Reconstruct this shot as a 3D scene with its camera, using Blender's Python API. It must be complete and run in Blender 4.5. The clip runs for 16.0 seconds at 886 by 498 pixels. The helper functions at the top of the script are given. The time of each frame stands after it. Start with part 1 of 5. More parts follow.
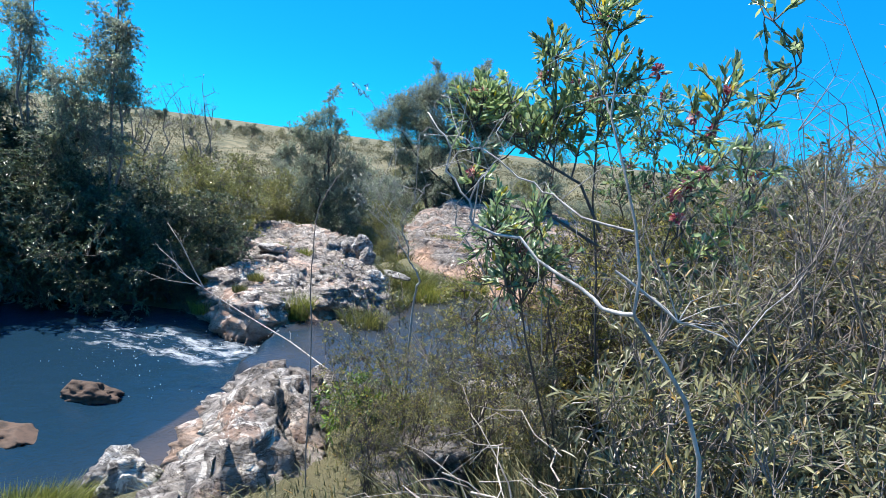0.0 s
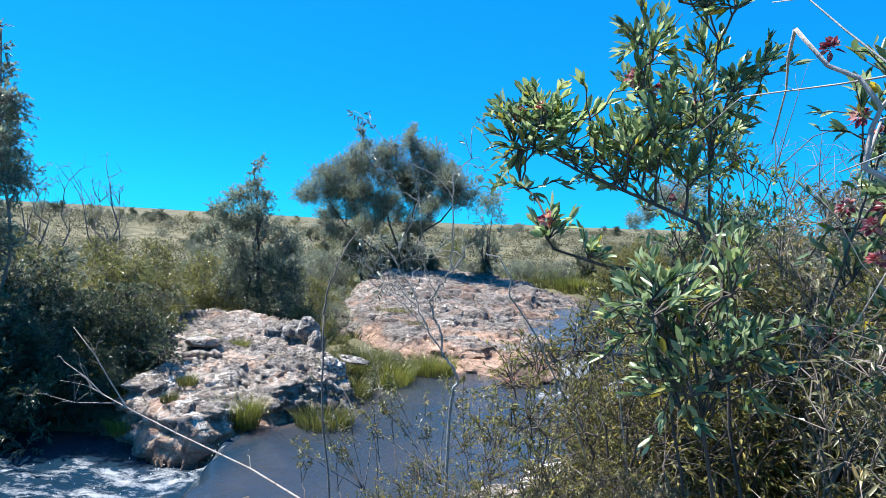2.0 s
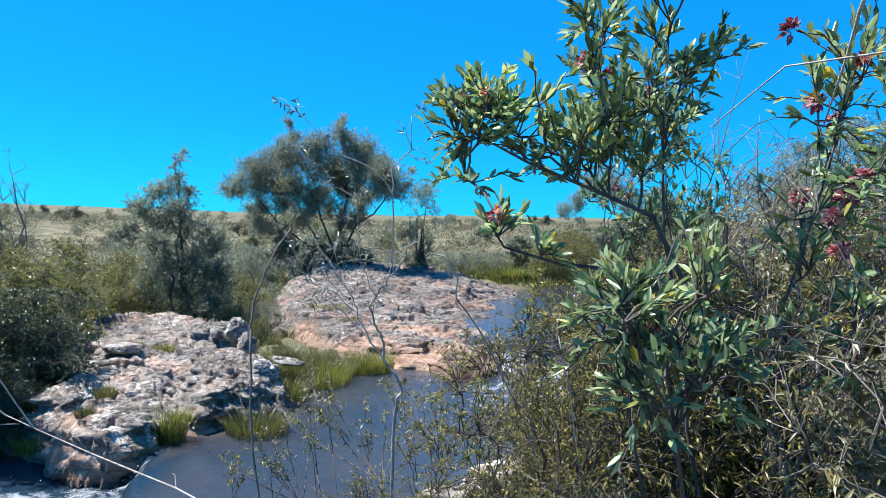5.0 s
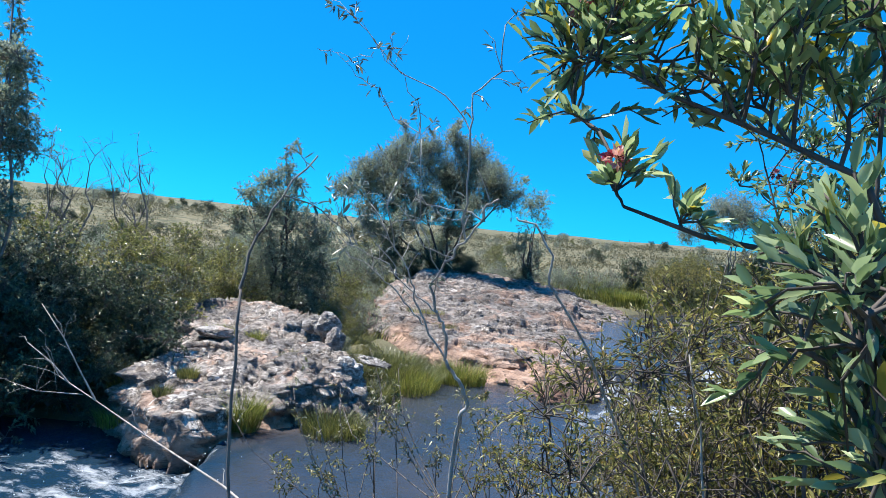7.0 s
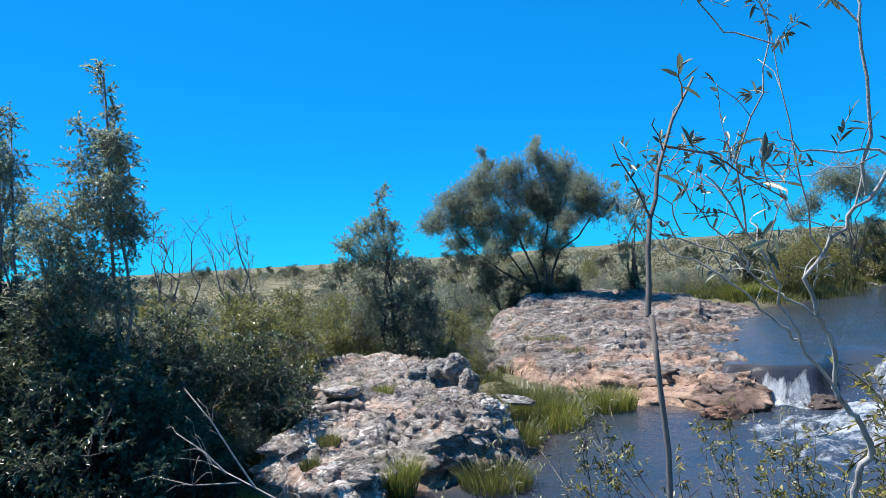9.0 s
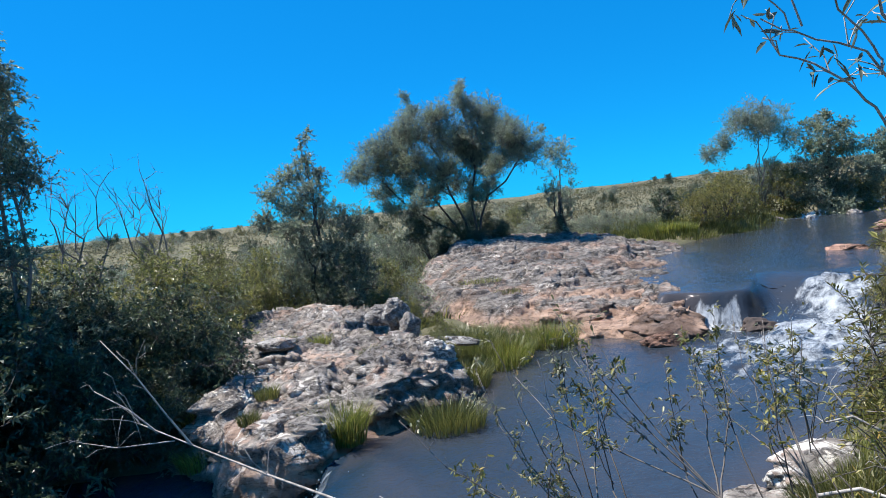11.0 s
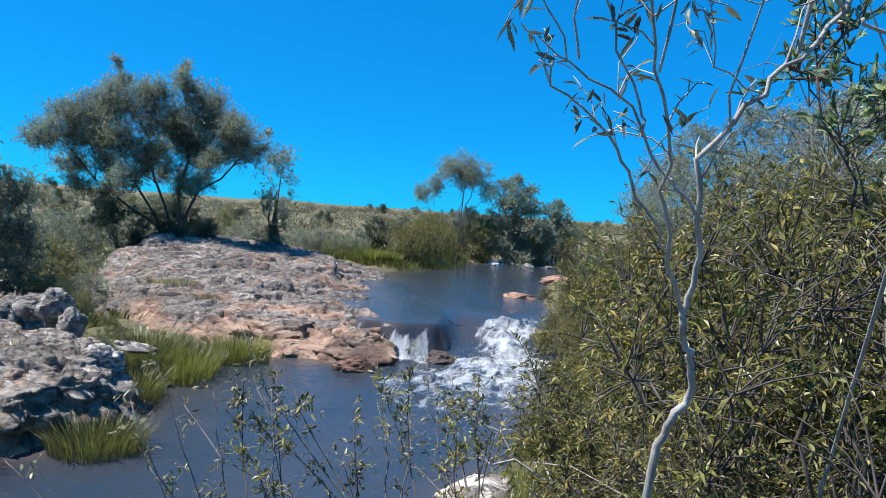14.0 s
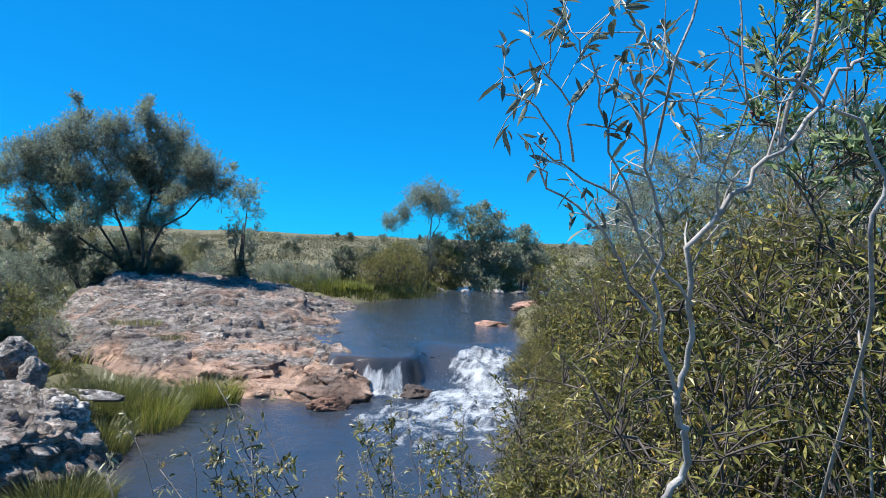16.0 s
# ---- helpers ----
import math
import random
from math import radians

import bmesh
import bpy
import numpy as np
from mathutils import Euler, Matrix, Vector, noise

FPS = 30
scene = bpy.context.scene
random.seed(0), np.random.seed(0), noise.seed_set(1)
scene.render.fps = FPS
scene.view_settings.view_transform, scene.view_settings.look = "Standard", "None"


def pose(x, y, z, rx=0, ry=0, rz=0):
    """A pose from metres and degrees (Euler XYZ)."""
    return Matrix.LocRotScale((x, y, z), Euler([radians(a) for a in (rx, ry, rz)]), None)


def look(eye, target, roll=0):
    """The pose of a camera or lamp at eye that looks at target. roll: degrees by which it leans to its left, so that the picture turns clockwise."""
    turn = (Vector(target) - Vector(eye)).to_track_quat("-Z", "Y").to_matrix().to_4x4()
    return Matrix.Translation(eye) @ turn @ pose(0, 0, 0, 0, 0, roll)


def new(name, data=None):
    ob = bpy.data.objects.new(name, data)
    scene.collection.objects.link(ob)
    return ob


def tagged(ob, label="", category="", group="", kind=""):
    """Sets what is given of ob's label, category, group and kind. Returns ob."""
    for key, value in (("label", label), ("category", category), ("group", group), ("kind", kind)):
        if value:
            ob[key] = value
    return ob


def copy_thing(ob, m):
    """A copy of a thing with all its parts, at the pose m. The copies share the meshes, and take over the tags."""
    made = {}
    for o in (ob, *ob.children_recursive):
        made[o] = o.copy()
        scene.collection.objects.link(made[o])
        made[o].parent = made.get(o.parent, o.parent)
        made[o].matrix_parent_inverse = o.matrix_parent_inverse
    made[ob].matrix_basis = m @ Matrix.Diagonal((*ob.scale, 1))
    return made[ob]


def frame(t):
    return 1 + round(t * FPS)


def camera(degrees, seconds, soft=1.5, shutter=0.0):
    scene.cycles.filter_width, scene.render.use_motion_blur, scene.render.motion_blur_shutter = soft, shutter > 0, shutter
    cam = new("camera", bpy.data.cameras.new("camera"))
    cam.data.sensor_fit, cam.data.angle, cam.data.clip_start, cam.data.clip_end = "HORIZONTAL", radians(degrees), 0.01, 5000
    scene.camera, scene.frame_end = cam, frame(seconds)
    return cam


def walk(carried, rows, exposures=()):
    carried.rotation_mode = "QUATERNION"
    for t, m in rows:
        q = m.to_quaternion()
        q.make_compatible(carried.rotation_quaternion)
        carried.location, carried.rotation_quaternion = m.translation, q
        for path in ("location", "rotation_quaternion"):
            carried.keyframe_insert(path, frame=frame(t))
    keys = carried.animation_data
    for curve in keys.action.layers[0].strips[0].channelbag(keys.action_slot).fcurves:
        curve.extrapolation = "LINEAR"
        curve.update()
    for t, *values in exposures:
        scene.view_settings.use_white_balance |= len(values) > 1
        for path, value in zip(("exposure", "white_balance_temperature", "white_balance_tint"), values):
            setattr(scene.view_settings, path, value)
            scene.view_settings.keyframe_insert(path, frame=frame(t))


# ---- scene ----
cam = camera(68.6, 16.0, soft=0.6)
ROWS = [  # seconds, place, turn
    (0, 1.098, -0.505, 2.610, 82.25, -7.00, 11.70),
    (0.5, 0.887, -0.286, 2.465, 85.71, -2.39, 8.14),
    (1, 0.665, 0.284, 2.456, 86.49, 0.95, 12.60),
    (1.5, 0.398, 0.662, 2.444, 87.26, 0.85, 13.50),
    (2, 0.259, 0.665, 2.476, 88.85, -2.50, 4.30),
    (2.5, 0.239, 0.826, 2.498, 86.46, -0.17, -1.05),
    (3, 0.186, 0.879, 2.508, 86.76, -1.70, -1.68),
    (5.5, 0.213, 0.910, 2.498, 88.44, -1.22, -1.62),
    (6, 0.071, 0.984, 2.447, 89.13, -1.59, -0.29),
    (6.5, 0.221, 1.571, 2.332, 93.48, -4.98, 9.08),
    (7, 0.302, 1.664, 2.316, 89.10, -5.54, 8.14),
    (7.5, 0.126, 2.046, 2.289, 91.93, -3.32, 10.83),
    (8, -0.203, 2.130, 2.227, 92.68, 0.15, 5.99),
    (8.5, -0.398, 2.035, 2.220, 94.53, -0.82, 10.33),
    (8.7, -0.391, 2.104, 2.238, 93.27, 3.76, 15.15),
    (10.8, -0.696, 2.518, 2.040, 88.80, 5.91, 10.07),
    (11, -0.707, 2.584, 2.027, 87.36, 6.29, 8.13),
    (11.5, -0.709, 2.623, 2.012, 88.38, 0.74, 2.17),
    (12, -0.714, 2.663, 2.007, 84.56, 1.46, 3.59),
    (12.5, -0.712, 2.668, 2.012, 84.14, 2.87, 6.62),
    (13, -0.709, 2.671, 2.003, 87.32, 0.03, -0.77),
    (13.5, -0.715, 2.822, 2.007, 87.44, -1.94, -12.50),
    (14, -0.672, 2.907, 2.030, 88.08, -4.00, -16.59),
    (14.5, -0.641, 2.961, 2.069, 89.79, -2.62, -18.85),
    (15, -0.651, 2.952, 2.085, 90.07, -1.47, -18.72),
    (15.5, -0.675, 2.951, 2.093, 89.94, -2.75, -19.43),
    (16, -0.720, 2.922, 2.134, 90.48, -2.33, -19.42),
]
EXPOSURES = [(0, 1.12), (6, 1.05), (8.7, 0.88), (11, 0.72), (16, 0.76)]
walk(cam, [(t, pose(x, y, z, rx, ry, rz)) for t, x, y, z, rx, ry, rz in ROWS], EXPOSURES)

# ---- sky and sun ----
SUN_EL, SUN_AZ = radians(62), radians(-76)  # azimuth from +y towards +x
world = bpy.data.worlds.new("sky")
scene.world = world
world.use_nodes = True
wn, wl = world.node_tree.nodes, world.node_tree.links
sky = wn.new("ShaderNodeTexSky")
sky.sky_type, sky.sun_disc = "NISHITA", False
sky.sun_elevation, sky.sun_rotation = SUN_EL, SUN_AZ
sky.altitude, sky.air_density, sky.dust_density, sky.ozone_density = 1200, 1.0, 0.2, 3.0
clear = wn.new("ShaderNodeMix")
clear.data_type, clear.blend_type = "RGBA", "MULTIPLY"
clear.inputs[0].default_value = 1.0
clear.inputs[7].default_value = (0.03, 0.60, 1.0, 1)
wl.new(sky.outputs[0], clear.inputs[6])
azure = wn.new("ShaderNodeMix")
azure.data_type = "RGBA"
azure.inputs[0].default_value = 0.42
azure.inputs[7].default_value = (0.01, 1.85, 5.2, 1)
wl.new(clear.outputs[2], azure.inputs[6])
wl.new(azure.outputs[2], wn["Background"].inputs["Color"])
wn["Background"].inputs["Strength"].default_value = 0.105
sun = new("sun", bpy.data.lights.new("sun", "SUN"))
sun.data.energy, sun.data.angle, sun.data.color = 5.0, radians(0.53), (1.0, 0.95, 0.87)
toward = Vector((math.sin(SUN_AZ) * math.cos(SUN_EL), math.cos(SUN_AZ) * math.cos(SUN_EL), math.sin(SUN_EL)))
sun.matrix_world = look(toward * 50, (0, 0, 0))


# ---- materials ----
def material(name):
    m = bpy.data.materials.new(name)
    m.use_nodes = True
    t = m.node_tree
    return m, t.nodes, t.links, t.nodes["Principled BSDF"]


def ramp(nodes, stops):
    r = nodes.new("ShaderNodeValToRGB")
    e = r.color_ramp.elements
    while len(e) < len(stops):
        e.new(0.5)
    for k, (p, c) in zip(e, stops):
        k.position, k.color = p, (*c, 1)
    return r


def noise_node(nodes, links, scale, detail=6, rough=0.6, stretch=None, dist=0.0):
    n = nodes.new("ShaderNodeTexNoise")
    n.inputs["Scale"].default_value, n.inputs["Detail"].default_value = scale, detail
    n.inputs["Roughness"].default_value, n.inputs["Distortion"].default_value = rough, dist
    g = nodes.new("ShaderNodeNewGeometry")
    if stretch:
        mp = nodes.new("ShaderNodeMapping")
        mp.inputs["Scale"].default_value = stretch
        links.new(g.outputs["Position"], mp.inputs[0])
        links.new(mp.outputs[0], n.inputs["Vector"])
    else:
        links.new(g.outputs["Position"], n.inputs["Vector"])
    return n


def bump(nodes, links, bsdf, height, strength, distance):
    b = nodes.new("ShaderNodeBump")
    b.inputs["Strength"].default_value, b.inputs["Distance"].default_value = strength, distance
    links.new(height, b.inputs["Height"])
    links.new(b.outputs[0], bsdf.inputs["Normal"])
    return b


def mix(nodes, links, fac, a, b):
    m = nodes.new("ShaderNodeMix")
    m.data_type = "RGBA"
    for sock, v in ((m.inputs[0], fac), (m.inputs[6], a), (m.inputs[7], b)):
        if isinstance(v, (tuple, list)):
            sock.default_value = (*v, 1)
        elif isinstance(v, (int, float)):
            sock.default_value = v
        else:
            links.new(v, sock)
    return m.outputs[2]


def leaf_material(name, dark, mid, light, translucent=0.28, rough=0.42, odd=None, coat=0.35):
    """Leaves: each leaf takes its own tone; light passes through them."""
    m, n, l, b = material(name)
    g = n.new("ShaderNodeNewGeometry")
    stops = [(0.0, dark), (0.45, mid), (0.85, light)]
    if odd:
        stops += [(0.93, light), (0.96, odd)]
    r = ramp(n, stops)
    l.new(g.outputs["Random Per Island"], r.inputs[0])
    big = noise_node(n, l, 2.4, 4)
    rb = ramp(n, [(0.32, (0.52, 0.56, 0.62)), (0.5, (0.95, 0.95, 0.93)), (0.66, (1.3, 1.22, 0.98))])
    l.new(big.outputs[0], rb.inputs[0])
    mm = n.new("ShaderNodeMix")
    mm.data_type, mm.blend_type = "RGBA", "MULTIPLY"
    mm.inputs[0].default_value = 1.0
    l.new(r.outputs[0], mm.inputs[6])
    l.new(rb.outputs[0], mm.inputs[7])
    l.new(mm.outputs[2], b.inputs["Base Color"])
    b.inputs["Roughness"].default_value = rough
    b.inputs["Coat Weight"].default_value, b.inputs["Coat Roughness"].default_value = coat, 0.3
    t = n.new("ShaderNodeBsdfTranslucent")
    l.new(mm.outputs[2], t.inputs["Color"])
    mx = n.new("ShaderNodeMixShader")
    mx.inputs[0].default_value = translucent
    l.new(b.outputs[0], mx.inputs[1])
    l.new(t.outputs[0], mx.inputs[2])
    l.new(mx.outputs[0], n["Material Output"].inputs["Surface"])
    return m


def bark_material(name, dark, light, scale=9.0):
    m, n, l, b = material(name)
    a = noise_node(n, l, scale, 8, 0.7, (1, 1, 0.25))
    c = noise_node(n, l, scale * 6, 4, 0.6)
    r = ramp(n, [(0.32, dark), (0.55, light), (0.8, tuple(min(1, v * 1.25) for v in light))])
    l.new(a.outputs[0], r.inputs[0])
    l.new(r.outputs[0], b.inputs["Base Color"])
    b.inputs["Roughness"].default_value = 0.85
    bump(n, l, b, c.outputs[0], 0.5, 0.004)
    return m


def math_node(nodes, links, op, a, b=0.0):
    k = nodes.new("ShaderNodeMath")
    k.operation = op
    for sock, v in zip(k.inputs, (a, b)):
        if isinstance(v, (int, float)):
            sock.default_value = v
        else:
            links.new(v, sock)
    return k.outputs[0]


def rock_material(name, stain=True, tint=(1.0, 1.0, 1.0), white=0.555, crust=0.43, pits=0.8):
    """Pinkish sandstone under grey and white lichen; orange-brown where the water has washed it."""
    m, n, l, b = material(name)
    base = noise_node(n, l, 1.5, 9, 0.62, (1, 1, 2.4), 0.4)
    rb = ramp(n, [(0.34, (0.13, 0.09, 0.075)), (0.46, (0.27, 0.195, 0.16)), (0.58, (0.39, 0.295, 0.25)), (0.72, (0.46, 0.375, 0.33))])
    l.new(base.outputs[0], rb.inputs[0])
    # grey crust
    grey = noise_node(n, l, 1.3, 9, 0.66, None, 0.6)
    rg = ramp(n, [(crust, (0, 0, 0)), (crust + 0.07, (0.92, 0.92, 0.92))])
    l.new(grey.outputs[0], rg.inputs[0])
    tone = noise_node(n, l, 6.5, 9, 0.7, (1, 1, 1.6), 0.5)
    rt = ramp(n, [(0.36, (0.07, 0.067, 0.066)), (0.47, (0.185, 0.178, 0.172)), (0.58, (0.30, 0.29, 0.28)), (0.7, (0.46, 0.45, 0.435))])
    l.new(tone.outputs[0], rt.inputs[0])
    col = mix(n, l, rg.outputs[0], rb.outputs[0], rt.outputs[0])
    # white rosettes, gathered in zones
    spots = noise_node(n, l, 4.2, 10, 0.74, None, 1.1)
    rw_ = ramp(n, [(white, (0, 0, 0)), (white + 0.05, (0.9, 0.9, 0.9))])
    l.new(spots.outputs[0], rw_.inputs[0])
    zone = noise_node(n, l, 0.8, 3, 0.5)
    rz = ramp(n, [(0.44, (0.1, 0.1, 0.1)), (0.56, (1, 1, 1))])
    l.new(zone.outputs[0], rz.inputs[0])
    col = mix(n, l, math_node(n, l, "MULTIPLY", rw_.outputs[0], rz.outputs[0]), col, (0.66, 0.65, 0.63))
    # dark seams along the beds, and pits with their shade put into the colour
    seam = noise_node(n, l, 1.7, 9, 0.66, (1, 1, 5.0), 0.8)
    d1 = math_node(n, l, "ABSOLUTE", math_node(n, l, "SUBTRACT", seam.outputs[0], 0.5))
    rs = ramp(n, [(0.003, (0.85, 0.85, 0.85)), (0.012, (0, 0, 0))])
    l.new(d1, rs.inputs[0])
    col = mix(n, l, rs.outputs[0], col, (0.035, 0.031, 0.03))
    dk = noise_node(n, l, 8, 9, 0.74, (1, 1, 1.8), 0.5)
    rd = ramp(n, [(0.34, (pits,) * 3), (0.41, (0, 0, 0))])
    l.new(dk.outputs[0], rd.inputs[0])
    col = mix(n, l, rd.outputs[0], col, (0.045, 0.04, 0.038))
    if stain:
        at = n.new("ShaderNodeAttribute")
        at.attribute_name = "washed"
        wn_ = noise_node(n, l, 2.6, 9, 0.66, (1, 1, 2.2), 0.4)
        rw = ramp(n, [(0.3, (0.20, 0.115, 0.08)), (0.44, (0.40, 0.265, 0.195)), (0.58, (0.53, 0.375, 0.29)), (0.76, (0.60, 0.46, 0.38))])
        l.new(wn_.outputs[0], rw.inputs[0])
        worn = math_node(n, l, "MULTIPLY", at.outputs["Fac"], math_node(n, l, "SUBTRACT", 1.0, math_node(n, l, "MULTIPLY", rs.outputs[0], 0.8)))
        col = mix(n, l, worn, col, rw.outputs[0])
    old = noise_node(n, l, 0.75, 7, 0.62, (1, 1, 1.5), 0.6)
    ro = ramp(n, [(0.37, (0.40, 0.39, 0.40)), (0.5, (0.88, 0.87, 0.86)), (0.62, (1.15, 1.11, 1.07))])
    l.new(old.outputs[0], ro.inputs[0])
    om = n.new("ShaderNodeMix")
    om.data_type, om.blend_type = "RGBA", "MULTIPLY"
    om.inputs[0].default_value = 1.0
    l.new(col, om.inputs[6])
    l.new(ro.outputs[0], om.inputs[7])
    col = om.outputs[2]
    tn = n.new("ShaderNodeMix")
    tn.data_type, tn.blend_type = "RGBA", "MULTIPLY"
    tn.inputs[0].default_value = 1.0
    tn.inputs[7].default_value = (*tint, 1)
    l.new(col, tn.inputs[6])
    l.new(tn.outputs[2], b.inputs["Base Color"])
    b.inputs["Roughness"].default_value = 0.88
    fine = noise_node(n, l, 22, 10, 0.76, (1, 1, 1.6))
    # the pit noise lowers the surface where its colour was darkened
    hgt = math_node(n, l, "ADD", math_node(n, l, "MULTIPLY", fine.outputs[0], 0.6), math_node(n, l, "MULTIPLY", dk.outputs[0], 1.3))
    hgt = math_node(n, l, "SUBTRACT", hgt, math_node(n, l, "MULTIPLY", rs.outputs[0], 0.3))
    bump(n, l, b, hgt, 1.0, 0.042)
    return m


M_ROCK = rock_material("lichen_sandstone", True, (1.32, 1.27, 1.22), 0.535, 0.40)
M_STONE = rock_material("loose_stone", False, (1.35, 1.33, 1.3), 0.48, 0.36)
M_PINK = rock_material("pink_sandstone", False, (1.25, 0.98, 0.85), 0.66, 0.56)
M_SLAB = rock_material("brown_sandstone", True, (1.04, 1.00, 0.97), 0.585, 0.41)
M_BARK = bark_material("grey_bark", (0.06, 0.05, 0.045), (0.22, 0.19, 0.17))
M_PALE = bark_material("pale_bark", (0.16, 0.145, 0.135), (0.42, 0.40, 0.38), 22)
M_DARKBARK = bark_material("dark_bark", (0.025, 0.02, 0.018), (0.10, 0.085, 0.075))
M_DRY = bark_material("dry_twig", (0.16, 0.13, 0.11), (0.42, 0.38, 0.34), 20)
M_GREY = leaf_material("grey_green_leaf", (0.12, 0.155, 0.115), (0.25, 0.30, 0.215), (0.44, 0.49, 0.37), 0.5, 0.36)
# very dark leaf tone; also carries the shade of hollows and far bank
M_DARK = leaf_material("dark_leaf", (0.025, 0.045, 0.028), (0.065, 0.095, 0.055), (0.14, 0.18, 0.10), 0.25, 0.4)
M_OLIVE = leaf_material("olive_leaf", (0.065, 0.072, 0.018), (0.185, 0.185, 0.05), (0.40, 0.375, 0.125), 0.42, 0.45, (0.42, 0.30, 0.08), 0.12)
M_LIME = leaf_material("yellow_green_leaf", (0.08, 0.092, 0.025), (0.19, 0.20, 0.06), (0.38, 0.37, 0.14), 0.42, 0.36)
M_GREEN = leaf_material("fresh_green_leaf", (0.04, 0.09, 0.015), (0.10, 0.19, 0.03), (0.24, 0.34, 0.05), 0.35, 0.32, (0.45, 0.36, 0.05))
M_GLOSSY = leaf_material("glossy_leaf", (0.09, 0.155, 0.07), (0.22, 0.32, 0.145), (0.48, 0.58, 0.33), 0.45, 0.24, (0.50, 0.42, 0.06), 0.6)
M_DRYLEAF = leaf_material("dry_leaf", (0.075, 0.083, 0.043), (0.185, 0.192, 0.10), (0.38, 0.37, 0.22), 0.4, 0.42, (0.40, 0.26, 0.08))
M_SCRUB = leaf_material("dull_scrub_leaf", (0.065, 0.066, 0.036), (0.155, 0.145, 0.085), (0.27, 0.245, 0.15), 0.3, 0.75, None, 0.0)
M_CENTRE = leaf_material("pale_stamen", (0.5, 0.3, 0.25), (0.65, 0.48, 0.4), (0.8, 0.68, 0.55), 0.3, 0.5)
M_BLUE = leaf_material("blue_grey_leaf", (0.05, 0.075, 0.065), (0.12, 0.155, 0.13), (0.24, 0.28, 0.22), 0.2, 0.38)
M_GRASS = leaf_material("grass_blade", (0.085, 0.11, 0.02), (0.20, 0.225, 0.045), (0.38, 0.38, 0.11), 0.38, 0.45, (0.36, 0.29, 0.13))
M_SEDGE = leaf_material("dark_sedge_blade", (0.06, 0.075, 0.018), (0.14, 0.155, 0.04), (0.28, 0.27, 0.09), 0.3, 0.45)
M_PETAL = leaf_material("red_petal", (0.20, 0.02, 0.045), (0.38, 0.075, 0.12), (0.60, 0.34, 0.36), 0.35, 0.4)


def ground_material():
    m, n, l, b = material("dry_heath_ground")
    a = noise_node(n, l, 0.9, 8, 0.65)
    r = ramp(n, [(0.3, (0.05, 0.05, 0.022)), (0.5, (0.10, 0.092, 0.042)), (0.62, (0.17, 0.145, 0.08)), (0.78, (0.25, 0.21, 0.14))])
    l.new(a.outputs[0], r.inputs[0])
    far = noise_node(n, l, 0.035, 6, 0.6, (1, 0.35, 1))
    rf = ramp(n, [(0.35, (0.12, 0.115, 0.055)), (0.5, (0.21, 0.185, 0.105)), (0.68, (0.30, 0.25, 0.16))])
    l.new(far.outputs[0], rf.inputs[0])
    col = mix(n, l, 0.5, r.outputs[0], rf.outputs[0])
    scrub = noise_node(n, l, 0.45, 8, 0.7, None, 0.5)
    rs = ramp(n, [(0.42, (0.85, 0.85, 0.85)), (0.55, (0, 0, 0))])
    l.new(scrub.outputs[0], rs.inputs[0])
    col = mix(n, l, rs.outputs[0], col, (0.05, 0.055, 0.022))
    l.new(col, b.inputs["Base Color"])
    b.inputs["Roughness"].default_value = 0.95
    f = noise_node(n, l, 24, 10, 0.75)
    bump(n, l, b, f.outputs[0], 1.0, 0.04)
    return m


